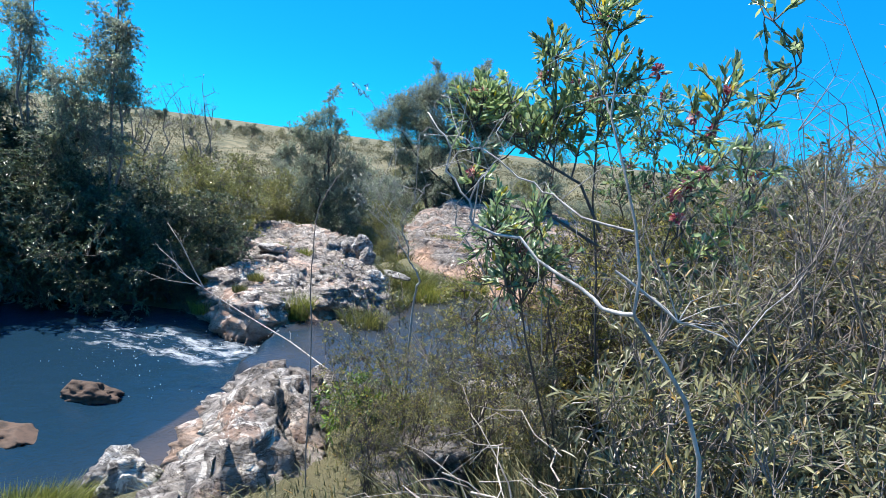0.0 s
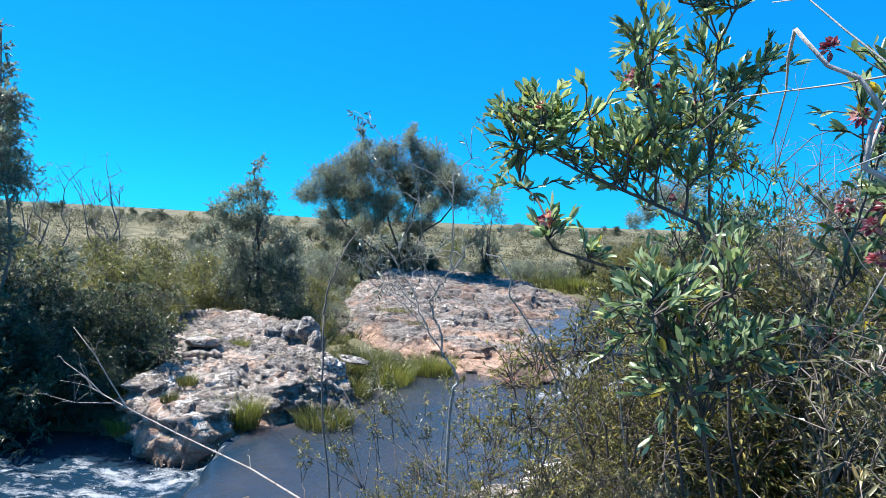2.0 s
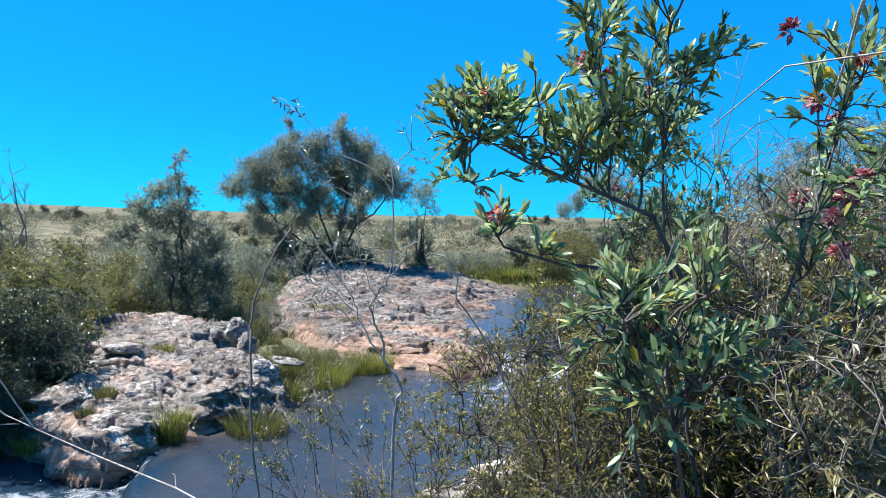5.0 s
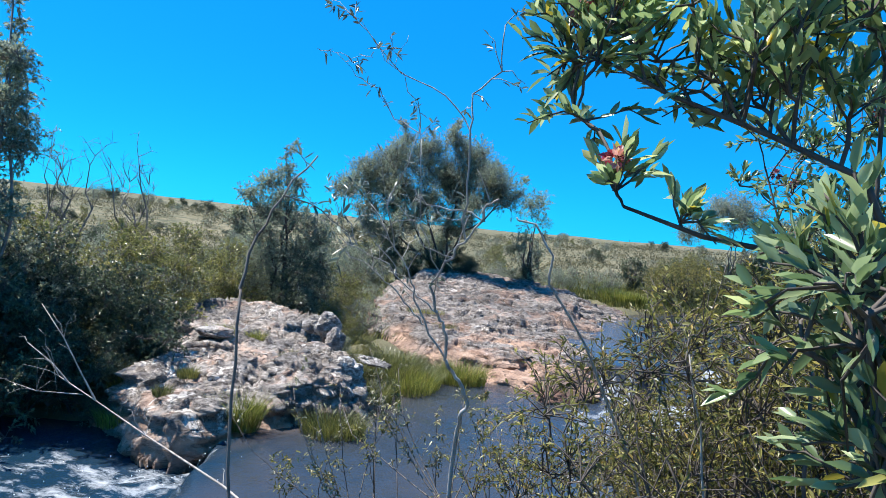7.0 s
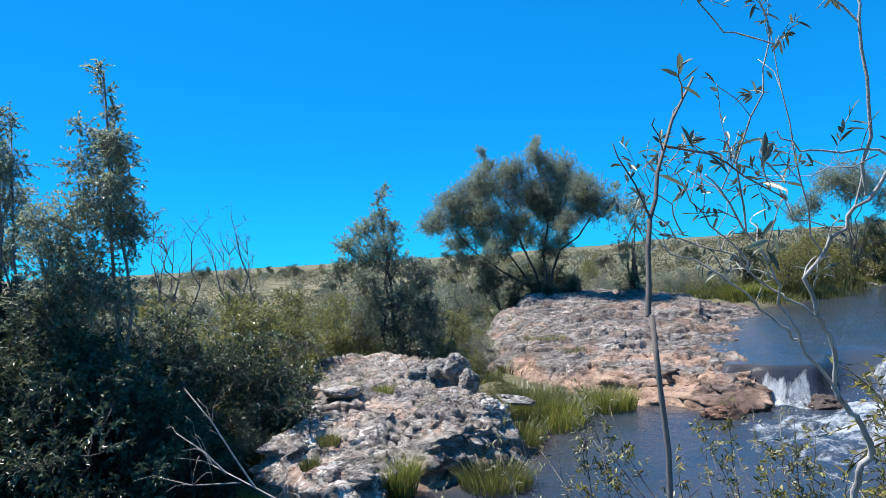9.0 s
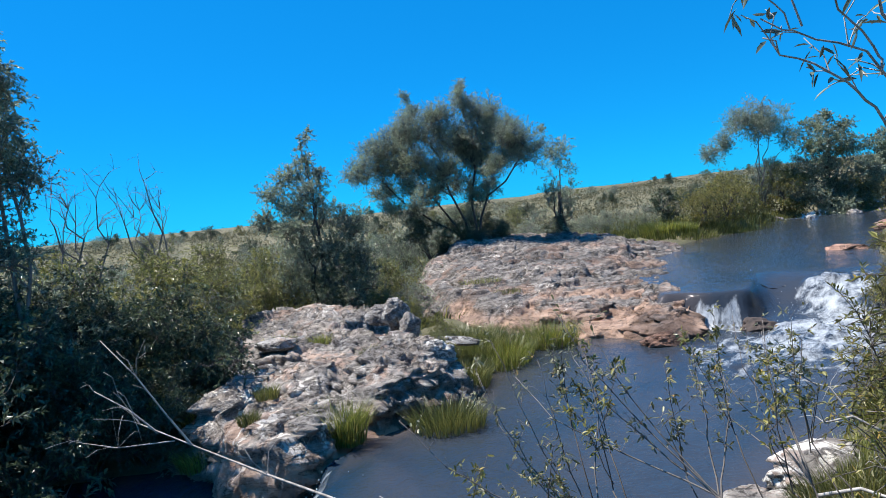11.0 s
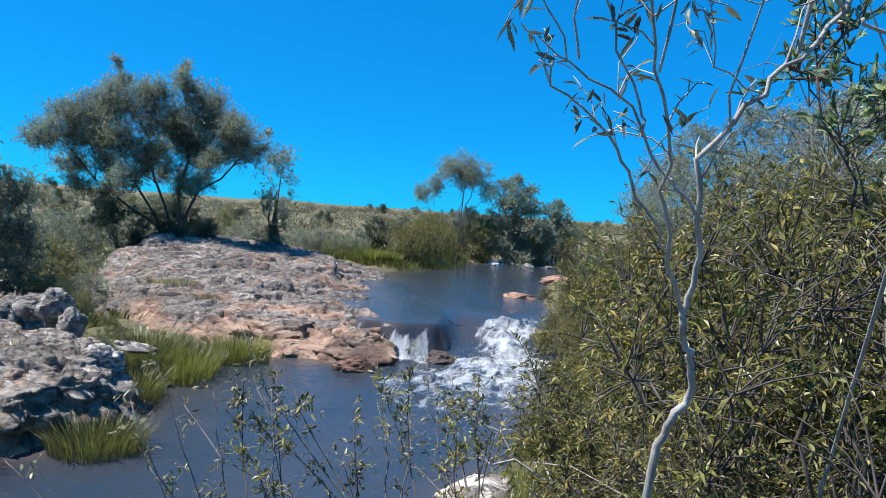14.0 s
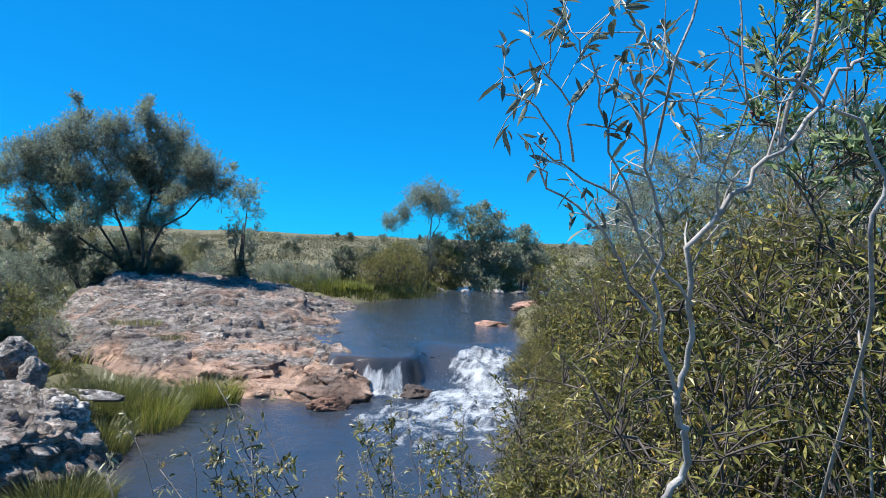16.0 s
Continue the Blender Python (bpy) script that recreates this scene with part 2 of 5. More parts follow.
def water_material():
    """Brown peat water, its deep colour tinted blue for mirrored sky: clear at the surface, with foam where the sheet
    carries it.
    """
    m, n, l, b = material("stream_water")
    sh_ = n.new("ShaderNodeAttribute")
    sh_.attribute_name = "shallow_mirror"
    murk = noise_node(n, l, 0.9, 5, 0.6, None, 0.4)
    # brown of the shallows against a dark blue that paints in reflections
    l.new(mix(n, l, math_node(n, l, "MULTIPLY", sh_.outputs["Fac"], murk.outputs[0]), (0.008, 0.027, 0.050), (0.110, 0.084, 0.070)), b.inputs["Base Color"])
    b.inputs["Roughness"].default_value = 0.08
    b.inputs["IOR"].default_value = 1.33
    r1 = noise_node(n, l, 7, 5, 0.6, (1, 0.6, 1), 0.5)
    r2 = noise_node(n, l, 26, 4, 0.6)
    add = n.new("ShaderNodeMath")
    add.operation = "MULTIPLY_ADD"
    add.inputs[1].default_value = 0.3
    l.new(r2.outputs[0], add.inputs[0])
    l.new(r1.outputs[0], add.inputs[2])
    bump(n, l, b, add.outputs[0], 0.6, 0.03)
    at = n.new("ShaderNodeAttribute")
    at.attribute_name = "foam"
    fn = n.new("ShaderNodeTexNoise")
    fn.inputs["Scale"].default_value, fn.inputs["Detail"].default_value = 5.0, 12
    fn.inputs["Roughness"].default_value, fn.inputs["Distortion"].default_value = 0.76, 0.25
    way = n.new("ShaderNodeCombineXYZ")
    for key, sock in (("along", 0), ("across", 1)):
        fa = n.new("ShaderNodeAttribute")
        fa.attribute_name = key
        l.new(fa.outputs["Fac"], way.inputs[sock])
    l.new(way.outputs[0], fn.inputs["Vector"])
    sub = n.new("ShaderNodeMath")
    sub.operation = "ADD"
    l.new(at.outputs["Fac"], sub.inputs[0])
    l.new(math_node(n, l, "ADD", math_node(n, l, "MULTIPLY", fn.outputs[0], 1.55), -0.275), sub.inputs[1])
    rf = ramp(n, [(0.585, (0, 0, 0)), (0.74, (0.5, 0.5, 0.5)), (0.97, (0.95, 0.95, 0.95))])
    sc = n.new("ShaderNodeMath")
    sc.operation = "MULTIPLY"
    sc.inputs[1].default_value = 0.667
    l.new(sub.outputs[0], sc.inputs[0])
    l.new(sc.outputs[0], rf.inputs[0])
    w = n.new("ShaderNodeBsdfPrincipled")
    w.inputs["Base Color"].default_value = (0.74, 0.79, 0.84, 1)
    w.inputs["Roughness"].default_value = 0.55
    fb = noise_node(n, l, 40, 8, 0.7)
    bump(n, l, w, fb.outputs[0], 0.8, 0.03)
    mx = n.new("ShaderNodeMixShader")
    l.new(rf.outputs[0], mx.inputs[0])
    l.new(b.outputs[0], mx.inputs[1])
    l.new(w.outputs[0], mx.inputs[2])
    l.new(mx.outputs[0], n["Material Output"].inputs["Surface"])
    return m


M_GROUND, M_WATER = ground_material(), water_material()
mf, nf, lf_, bf = material("foam_drop")
bf.inputs["Base Color"].default_value, bf.inputs["Roughness"].default_value = (0.82, 0.85, 0.88, 1), 0.4
M_FOAM = mf


# ---- noise over arrays ----
def lattice(ix, iy, iz, seed):
    h = (ix * 374761393 + iy * 668265263 + iz * 2147483647 + seed * 1274126177) & 0xFFFFFFFF
    h = ((h ^ (h >> 13)) * 1274126177) & 0xFFFFFFFF
    h = ((h ^ (h >> 16)) * 2246822519) & 0xFFFFFFFF
    return ((h ^ (h >> 15)) & 0xFFFF) / 65535.0


def vnoise(x, y, z=0.0, seed=0):
    x, y, z = np.broadcast_arrays(np.asarray(x, float), np.asarray(y, float), np.asarray(z, float))
    ix, iy, iz = (np.floor(a).astype(np.int64) for a in (x, y, z))
    fx, fy, fz = (a - np.floor(a) for a in (x, y, z))
    fx, fy, fz = (a * a * a * (a * (a * 6 - 15) + 10) for a in (fx, fy, fz))
    out = 0
    for dx in (0, 1):
        for dy in (0, 1):
            for dz in (0, 1):
                wgt = (fx if dx else 1 - fx) * (fy if dy else 1 - fy) * (fz if dz else 1 - fz)
                out = out + wgt * lattice(ix + dx, iy + dy, iz + dz, seed)
    return out * 2 - 1


def fbm(x, y, z=0.0, octaves=5, seed=0, gain=0.5):
    out, amp, k = 0, 1.0, 1.0
    for o in range(octaves):
        out = out + amp * vnoise(np.asarray(x) * k, np.asarray(y) * k, np.asarray(z) * k, seed + o * 17)
        amp, k = amp * gain, k * 2.03
    return out


def blocks(x, y, size, seed):
    """Broken blocks: a random value for each block, and the distance to its joint."""
    x, y = x / size, y / size
    ix, iy = np.floor(x).astype(np.int64), np.floor(y).astype(np.int64)
    f1, f2, val = np.full(x.shape, 9.0), np.full(x.shape, 9.0), np.zeros(x.shape)
    for dx in (-1, 0, 1):
        for dy in (-1, 0, 1):
            cx, cy = ix + dx, iy + dy
            d = np.hypot(cx + lattice(cx, cy, 0, seed) - x, cy + lattice(cx, cy, 1, seed) - y)
            near = d < f1
            f2 = np.where(near, f1, np.minimum(f2, d))
            val = np.where(near, lattice(cx, cy, 2, seed), val)
            f1 = np.where(near, d, f1)
    return val * 2 - 1, f2 - f1


def smooth(a):
    a = np.clip(a, 0, 1)
    return a * a * (3 - 2 * a)


def inside(x, y, poly):
    """Signed distance to a polygon, positive inside."""
    poly = np.array(poly, float)
    best, odd = np.full(np.shape(x), 1e9), np.zeros(np.shape(x), bool)
    for (ax, ay), (bx, by) in zip(poly, np.roll(poly, -1, 0)):
        ex, ey = bx - ax, by - ay
        t = np.clip(((x - ax) * ex + (y - ay) * ey) / (ex * ex + ey * ey), 0, 1)
        best = np.minimum(best, np.hypot(x - ax - t * ex, y - ay - t * ey))
        cross = ((ay > y) != (by > y)) & (x < ex * (y - ay) / (ey if ey else 1e-9) + ax)
        odd ^= cross
    return np.where(odd, best, -best)


# ---- meshes ----
class Shape:
    """Gathers vertices and faces (three or four corners) for one mesh."""

    def __init__(self):
        self.v, self.f3, self.f4, self.n = [], [], [], 0

    def add(self, verts, tris=None, quads=None):
        verts = np.asarray(verts, float).reshape(-1, 3)
        if tris is not None and len(tris):
            self.f3.append(np.asarray(tris) + self.n)
        if quads is not None and len(quads):
            self.f4.append(np.asarray(quads) + self.n)
        self.v.append(verts)
        self.n += len(verts)

    def mesh(self, name, mat, soft=True, attrs=None):
        me = bpy.data.meshes.new(name)
        v = np.concatenate(self.v) if self.v else np.zeros((0, 3))
        f3 = np.concatenate(self.f3) if self.f3 else np.zeros((0, 3), int)
        f4 = np.concatenate(self.f4) if self.f4 else np.zeros((0, 4), int)
        me.vertices.add(len(v))
        me.vertices.foreach_set("co", v.astype(np.float32).ravel())
        loops = np.concatenate([f3.ravel(), f4.ravel()]).astype(np.int32)
        me.loops.add(len(loops))
        me.loops.foreach_set("vertex_index", loops)
        me.polygons.add(len(f3) + len(f4))
        start = np.concatenate([np.arange(len(f3)) * 3, len(f3) * 3 + np.arange(len(f4)) * 4]).astype(np.int32)
        me.polygons.foreach_set("loop_start", start)
        me.polygons.foreach_set("use_smooth", np.full(len(start), soft))
        for key, val in (attrs or {}).items():
            a = me.attributes.new(key, "FLOAT", "POINT")
            a.data.foreach_set("value", np.asarray(val, np.float32).ravel())
        me.materials.append(mat)
        me.update(calc_edges=True)
        return me


def part(name, shape, mat, parent, label="", soft=True):
    ob = new(name, shape.mesh(name, mat, soft))
    ob.parent = parent
    return tagged(ob, label)


def thing(name, label, category, at=(0, 0, 0), group="", kind=""):
    ob = new(name)
    ob.location = at
    ob.empty_display_size = 0.1
    return tagged(ob, label, category, group, kind)


def tube(shape, pts, radii, sides=5):
    pts, radii = np.asarray(pts, float), np.asarray(radii, float)
    d = np.gradient(pts, axis=0)
    d /= np.linalg.norm(d, axis=1, keepdims=True) + 1e-9
    ref = np.array([0.31, 0.87, 0.12])
    a = np.cross(d, ref)
    a /= np.linalg.norm(a, axis=1, keepdims=True) + 1e-9
    b = np.cross(d, a)
    ang = np.arange(sides) * 2 * np.pi / sides
    ring = pts[:, None] + radii[:, None, None] * (np.cos(ang)[None, :, None] * a[:, None] + np.sin(ang)[None, :, None] * b[:, None])
    n = len(pts)
    i, j = np.meshgrid(np.arange(n - 1), np.arange(sides), indexing="ij")
    k = (j + 1) % sides
    quads = np.stack([i * sides + j, i * sides + k, (i + 1) * sides + k, (i + 1) * sides + j], -1).reshape(-1, 4)
    caps = [[(n - 1) * sides + q for q in (0, s, s + 1)] for s in range(1, sides - 1)]
    shape.add(ring.reshape(-1, 3), caps, quads)


def unit(a):
    return a / (np.linalg.norm(a, axis=-1, keepdims=True) + 1e-9)


def leaves(shape, rng, p, d, length, width, fine=False, droop=0.15):
    """Pointed leaves folded along the midrib, at p, pointing along d."""
    n = len(p)
    if not n:
        return
    d = unit(d)
    s = unit(np.cross(d, unit(rng.normal(size=(n, 3)) * 0.6 + [0, 0, 1])))
    up = np.cross(s, d)
    ln = (length * rng.uniform(0.65, 1.25, n))[:, None]
    w = (width * rng.uniform(0.7, 1.2, n))[:, None] * 0.5
    sag = np.array([0, 0, -1.0]) * ln * droop
    if not fine:
        v = np.stack([p, p + d * ln * 0.45 + s * w + up * w * 0.35, p + d * ln + sag, p + d * ln * 0.45 - s * w + up * w * 0.35], 1)
        o = np.arange(n)[:, None] * 4
        shape.add(v.reshape(-1, 3), np.concatenate([o + [0, 1, 2], o + [0, 2, 3]]))
        return
    m1, m2 = p + d * ln * 0.3 + sag * 0.1, p + d * ln * 0.68 + sag * 0.45
    f = up * w * 0.45
    v = np.stack([p, m1 + s * w * 0.85 + f, m1, m1 - s * w * 0.85 + f, m2 + s * w * 0.8 + f, m2, m2 - s * w * 0.8 + f, p + d * ln + sag], 1)
    o = np.arange(n)[:, None] * 8
    shape.add(v.reshape(-1, 3), np.concatenate([o + q for q in ([0, 1, 2], [0, 2, 3], [4, 7, 5], [5, 7, 6])]),
              np.concatenate([o + [1, 4, 5, 2], o + [2, 5, 6, 3]]))


def bend(rng, a, b, n, wiggle):
    a, b = np.asarray(a, float), np.asarray(b, float)
    t = np.linspace(0, 1, n)[:, None]
    p = a + (b - a) * t
    k = np.linalg.norm(b - a) * wiggle
    off = rng.normal(size=(n, 3)) * k
    off[0] = off[-1] = 0
    arc = np.array([0, 0, 1.0]) * k * 1.2
    return p + (off * 0.5 + arc) * np.sin(np.pi * t)


def grow(rng, stems, clumps, r0, twigs=8, per=10, reach=1.0, wood_sides=5, wiggle=0.12, lean=(0, 0, 0.35), first=0.25, fan=0.75):
    """A skeleton: stems (polylines) with limbs to every clump (place, radius) and twigs in it.
    Gives the wood and the places and ways of leaves."""
    wood = Shape()
    nodes, rad = [], []
    for pts in stems:
        pts = np.asarray(pts, float)
        r = np.linspace(r0, r0 * 0.4, len(pts))
        tube(wood, pts, r, wood_sides + 1)
        fine = np.concatenate([np.linspace(a, b, 4, endpoint=False) for a, b in zip(pts, pts[1:])] + [pts[-1:]])
        nodes += list(fine[1:])
        rad += list(np.interp(np.linspace(0, 1, len(fine)), np.linspace(0, 1, len(r)), r)[1:])
    lp, ld = [], []
    order = sorted(clumps, key=lambda c: c[0][2] + 0.5 * math.hypot(c[0][0] - stems[0][0][0], c[0][1] - stems[0][0][1]))
    for c, cr in order:
        c = np.asarray(c, float)
        na = np.array(nodes)
        dd = np.linalg.norm(na - c, axis=1) + np.maximum(0, na[:, 2] - c[2] + 0.1) * 2.5
        k = int(np.argmin(dd))
        r = min(rad[k] * 0.75, 0.012 + 0.02 * np.linalg.norm(na[k] - c))
        limb = bend(rng, na[k], c, 5, wiggle)
        tube(wood, limb, np.linspace(r, max(0.004, r * 0.45), 5), wood_sides)
        nodes += list(limb[1:])
        rad += list(np.linspace(r, max(0.004, r * 0.45), 5)[1:])
        for _ in range(twigs):
            way = unit(rng.normal(size=3) + np.array(lean) + (limb[-1] - limb[0]) * 0.3)
            s = limb[-1] if rng.random() < 0.6 else limb[3]
            e = s + way * cr * rng.uniform(0.55, 1.15) * reach
            tw = bend(rng, s, e, 4, 0.1)
            tube(wood, tw, np.linspace(max(0.003, r * 0.3), 0.0015, 4), 3)
            t = rng.uniform(first, 1.0, per)
            seg = np.minimum((t * 3).astype(int), 2)
            pos = tw[seg] + (tw[seg + 1] - tw[seg]) * (t * 3 - seg)[:, None]
            lp.append(pos)
            ld.append(unit(way + rng.normal(size=(per, 3)) * fan))
    return wood, (np.concatenate(lp), np.concatenate(ld)) if lp else (np.zeros((0, 3)), np.zeros((0, 3)))


def crown(rng, n, cx, cy, z0, z1, rx, ry, cr, peak=0.55):
    """Clumps spread through an egg-shaped crown, more of them near its outside."""
    out = []
    for _ in range(n):
        u = rng.uniform(0, 1)
        z = z0 + (z1 - z0) * u
        k = math.sin(math.pi * min(1, max(0.06, u ** (math.log(0.5) / math.log(peak)) * 0.94 + 0.04))) ** 0.7
        a, q = rng.uniform(0, 2 * math.pi), math.sqrt(rng.uniform(0.15, 1))
        out.append(((cx + math.cos(a) * q * rx * k, cy + math.sin(a) * q * ry * k, z), cr * rng.uniform(0.75, 1.25)))
    return out


def shrub(name, label, category, seed, h, rad, n, leaf_mat, bark, leaf=(0.05, 0.016), twigs=8, per=10, cr=0.28, stems=4, r0=0.025,
          low=0.12, peak=0.6, fine=False, group="", lean=(0, 0, 0.35), first=0.25, droop=0.15, ry=None):
    """A shrub at the origin: stems as one part, the leaves as another."""
    rng = np.random.default_rng(seed)
    root = thing(name, label, category, group=group)
    st = []
    for i in range(stems):
        a = rng.uniform(0, 6.28)
        top = np.array([math.cos(a) * rad * rng.uniform(0.1, 0.5), math.sin(a) * rad * rng.uniform(0.1, 0.5), h * rng.uniform(0.4, 0.75)])
        st.append(bend(rng, (math.cos(a) * 0.05, math.sin(a) * 0.05, -0.1), top, 7, 0.1))
    wood, (p, d) = grow(rng, st, crown(rng, n, 0, 0, h * low, h * 0.95, rad, ry or rad, cr, peak), r0, twigs, per, lean=lean, first=first)
    part("stem", wood, bark, root)
    lv = Shape()
    leaves(lv, rng, p, d, leaf[0], leaf[1], fine, droop)
    part("foliage", lv, leaf_mat, root, soft=fine)
    return root


def lobed(name, label, category, seed, lobes, leaf_mat, bark, leaf=(0.05, 0.02), stems=3, r0=0.04, density=13, twigs=8, per=17, depth=0.8, group="", lean=(0, 0, 0.35), trunks=None):
    """A tree or bush whose crown is a set of lobes (across, height, radius), each a gathering of small leafy clumps with gaps between."""
    rng = np.random.default_rng(seed)
    root = thing(name, label, category, group=group)
    high = max(z for _, z, _ in lobes)
    wide = max(abs(x) for x, _, _ in lobes) + 0.1
    clumps, st = [], []
    for x, z, r in lobes:
        y = rng.uniform(-1, 1) * depth * (1 - 0.75 * z / high)
        for _ in range(max(2, round(1.35 * density * (r / 0.4) ** 1.8))):
            w = unit(rng.normal(size=3)) * r * rng.uniform(0.35, 1.0)
            clumps.append(((x + w[0], y + w[1] * 1.2, max(0.06, z + w[2] * 0.85)), 0.13 + 0.5 * r))
    for i in range(stems):
        x, z, _ = lobes[(i * 3) % len(lobes)]
        st.append(bend(rng, (rng.normal() * 0.05, rng.normal() * 0.05, -0.15), (x * 0.7, rng.normal() * 0.15 * wide, z * 0.82), 8, 0.06))
    for pts in trunks or ():
        st.append(np.array(pts, float))
    wood, (p, d) = grow(rng, st, clumps, r0, twigs, per, lean=lean, fan=0.6)
    part("trunk" if category == "tree" else "stem", wood, bark, root)
    lv = Shape()
    leaves(lv, rng, p, d, leaf[0], leaf[1])
    part("foliage", lv, leaf_mat, root, soft=False)
    return root


def dome(seed, h, rad, n=12):
    """Lobes of a low uneven bush."""
    rng = np.random.default_rng(seed)
    out = []
    for i in range(n):
        x = rng.uniform(-1, 1)
        top = h * (1 - 0.55 * abs(x) ** 1.6) * rng.uniform(0.75, 1.05)
        out.append((x * rad, top * rng.uniform(0.25, 0.9), rad * rng.uniform(0.26, 0.42)))
    return out


# ---- the lie of the land ----
NEAR_SHORE = [(-14, -4), (-7.0, -0.4), (-4.4, 1.6), (-3.1, 2.7), (-2.3, 3.5), (-2.0, 4.3), (-2.15, 5.4), (-1.9, 5.85), (-1.2, 5.95), (-0.6, 5.95), (0.2, 6.35), (0.85, 7.0), (1.7, 8.2), (2.75, 9.8),
              (3.9, 11.4), (4.8, 13.2), (6.0, 16.5), (8.2, 21.0), (11.5, 26.5), (17, 32.5), (27, 37)]
FAR_SHORE = [(25, 41), (13, 35), (8.6, 31.2), (7.0, 27.2), (5.0, 25.2), (3.6, 23.2), (3.0, 21.0), (2.2, 19.6), (1.6, 16.2), (1.0, 14.4), (0.7, 13.2),
             (0.3, 12.8), (-0.6, 13.2), (-1.1, 13.3), (-1.4, 12.2), (-1.8, 10.6), (-2.1, 9.8), (-2.6, 9.3), (-3.0, 8.8), (-3.7, 8.6), (-4.5, 8.9),
             (-5.9, 8.5), (-7.0, 8.2), (-9.0, 7.2), (-14, 5.5)]
ISLET = [(-4.55, 8.75), (-4.1, 8.35), (-3.6, 8.0), (-2.95, 7.85), (-2.72, 8.15), (-2.62, 8.6), (-2.2, 8.95), (-1.8, 9.3), (-1.72, 9.9), (-2.0, 10.8), (-2.5, 11.6),
         (-3.4, 12.4), (-4.6, 12.9), (-5.6, 12.5), (-5.7, 11.2), (-5.1, 10.0), (-4.7, 9.4)]
SLAB = [(-1.9, 14.0), (-1.4, 13.2), (-0.9, 12.9), (-0.3, 12.35), (0.3, 12.0), (0.9, 11.75), (1.35, 11.9), (1.7, 12.9), (2.0, 14.2), (2.3, 16.5), (2.6, 19.5), (3.5, 20.9), (3.6, 22.2),
        (2.2, 24.2), (0.5, 26.6), (-2.2, 27), (-4.2, 24.5), (-4.2, 20), (-3.4, 16.6), (-2.7, 15)]
RIVER = NEAR_SHORE + FAR_SHORE


def water_level(x, y):
    """Three pools: the upper one falls over a ledge into the middle one, and that beside the islet into the lower one."""
    ledge = 12.72 + 0.12 * vnoise(x * 1.6, y * 0.4, 3.1, 5) + 0.35 * smooth((x - 2.2) / 0.5) - 0.9 * smooth((x - 2.9) / 0.8)
    run = 0.42 + 1.9 * smooth((x - 2.4) / 0.9)
    up = 0.46 * smooth((y - ledge) / run) * smooth((x - 0.7) / 0.5)
    apart = np.clip(7.7 - y, 0, 1.5)
    down = -0.30 * smooth((-2.62 + 0.30 * apart + 0.5 * np.clip(6.1 - y, 0, 3) + 0.22 * vnoise(x * 2.5, y * 2.5, 1, 6) - x) / 0.34)
    return up + down + np.clip((y - 32) * 0.06, 0, 0.5)


def land(x, y):
    sd = inside(x, y, RIVER)
    q = np.maximum(-sd, 0)
    wl_ = water_level(np.clip(x, -12, 20), np.clip(y, 0, 34))
    near = (y < 7.0 + 1.1 * np.maximum(x, 0)) & (y < 7.2) | (x > 2 + (y - 8) * 0.62)
    bank = np.where(near, 0.42 * (1 - np.exp(-q / 0.9)) + 0.075 * np.minimum(q, 7), 0.16 * (1 - np.exp(-q / 0.5)) + 0.035 * np.minimum(q, 14))
    r = np.hypot(x, y - 3)
    hill = np.clip(r - 34, 0, 420) * 0.0275 * smooth((r - 34) / 60) + 1.4 * np.clip(r - 34, 0, 420) / 420 * vnoise(x / 120, y / 120, 0, 3)
    right = 1.1 * np.exp(-(((x - 9.5) / 4.5) ** 2 + ((y - 12) / 5.5) ** 2))
    rough = 0.07 * fbm(x * 1.3, y * 1.3, 0, 4, 11) * np.clip(q, 0, 1) + 0.4 * fbm(x / 18, y / 18, 0, 3, 29) * smooth((r - 28) / 40)
    bed = -np.clip(sd * 0.5, 0, 0.55) - 0.05 * (sd > 0)
    under = smooth(inside(x, y, SLAB) / 0.8 + 0.6) + smooth(inside(x, y, ISLET) / 0.6 + 0.3)
    flat = np.exp(-(((x + 1.9) / 0.9) ** 2 + ((y - 11.8) / 1.3) ** 2))
    return wl_ + np.where(sd > 0, bed, bank * (1 - 0.75 * flat) + right + hill + rough * (1 - flat)) - 0.35 * np.clip(under, 0, 1)


def spread(lo, hi, step, far_lo, far_hi, growth=1.16):
    mid = list(np.arange(lo, hi, step))
    a, s = [], step
    while (a[-1] if a else mid[-1]) < far_hi:
        s *= growth
        a.append((a[-1] if a else mid[-1]) + s)
    b, s = [], step
    while (b[-1] if b else mid[0]) > far_lo:
        s *= growth
        b.append((b[-1] if b else mid[0]) - s)
    return np.array(b[::-1] + mid + a)


def sheet(x, y, z, keep=None):
    """Vertices and quads of a grid."""
    ny, nx = x.shape
    i, j = np.meshgrid(np.arange(ny - 1), np.arange(nx - 1), indexing="ij")
    q = np.stack([i * nx + j, i * nx + j + 1, (i + 1) * nx + j + 1, (i + 1) * nx + j], -1).reshape(-1, 4)
    if keep is not None:
        q = q[keep.ravel()[q].any(1)]
    used = np.unique(q)
    back = np.full(nx * ny, -1)
    back[used] = np.arange(len(used))
    return np.stack([x, y, z], -1).reshape(-1, 3)[used], back[q], used


gx, gy = np.meshgrid(spread(-11, 14, 0.14, -900, 900), spread(-4, 36, 0.16, -700, 1300))
gv, gq, _ = sheet(gx, gy, land(gx, gy))
sh = Shape()
sh.add(gv, None, gq)
tagged(new("ground", sh.mesh("ground", M_GROUND)), "dry heath ground with scrub and bare soil", "ground", kind="structure")


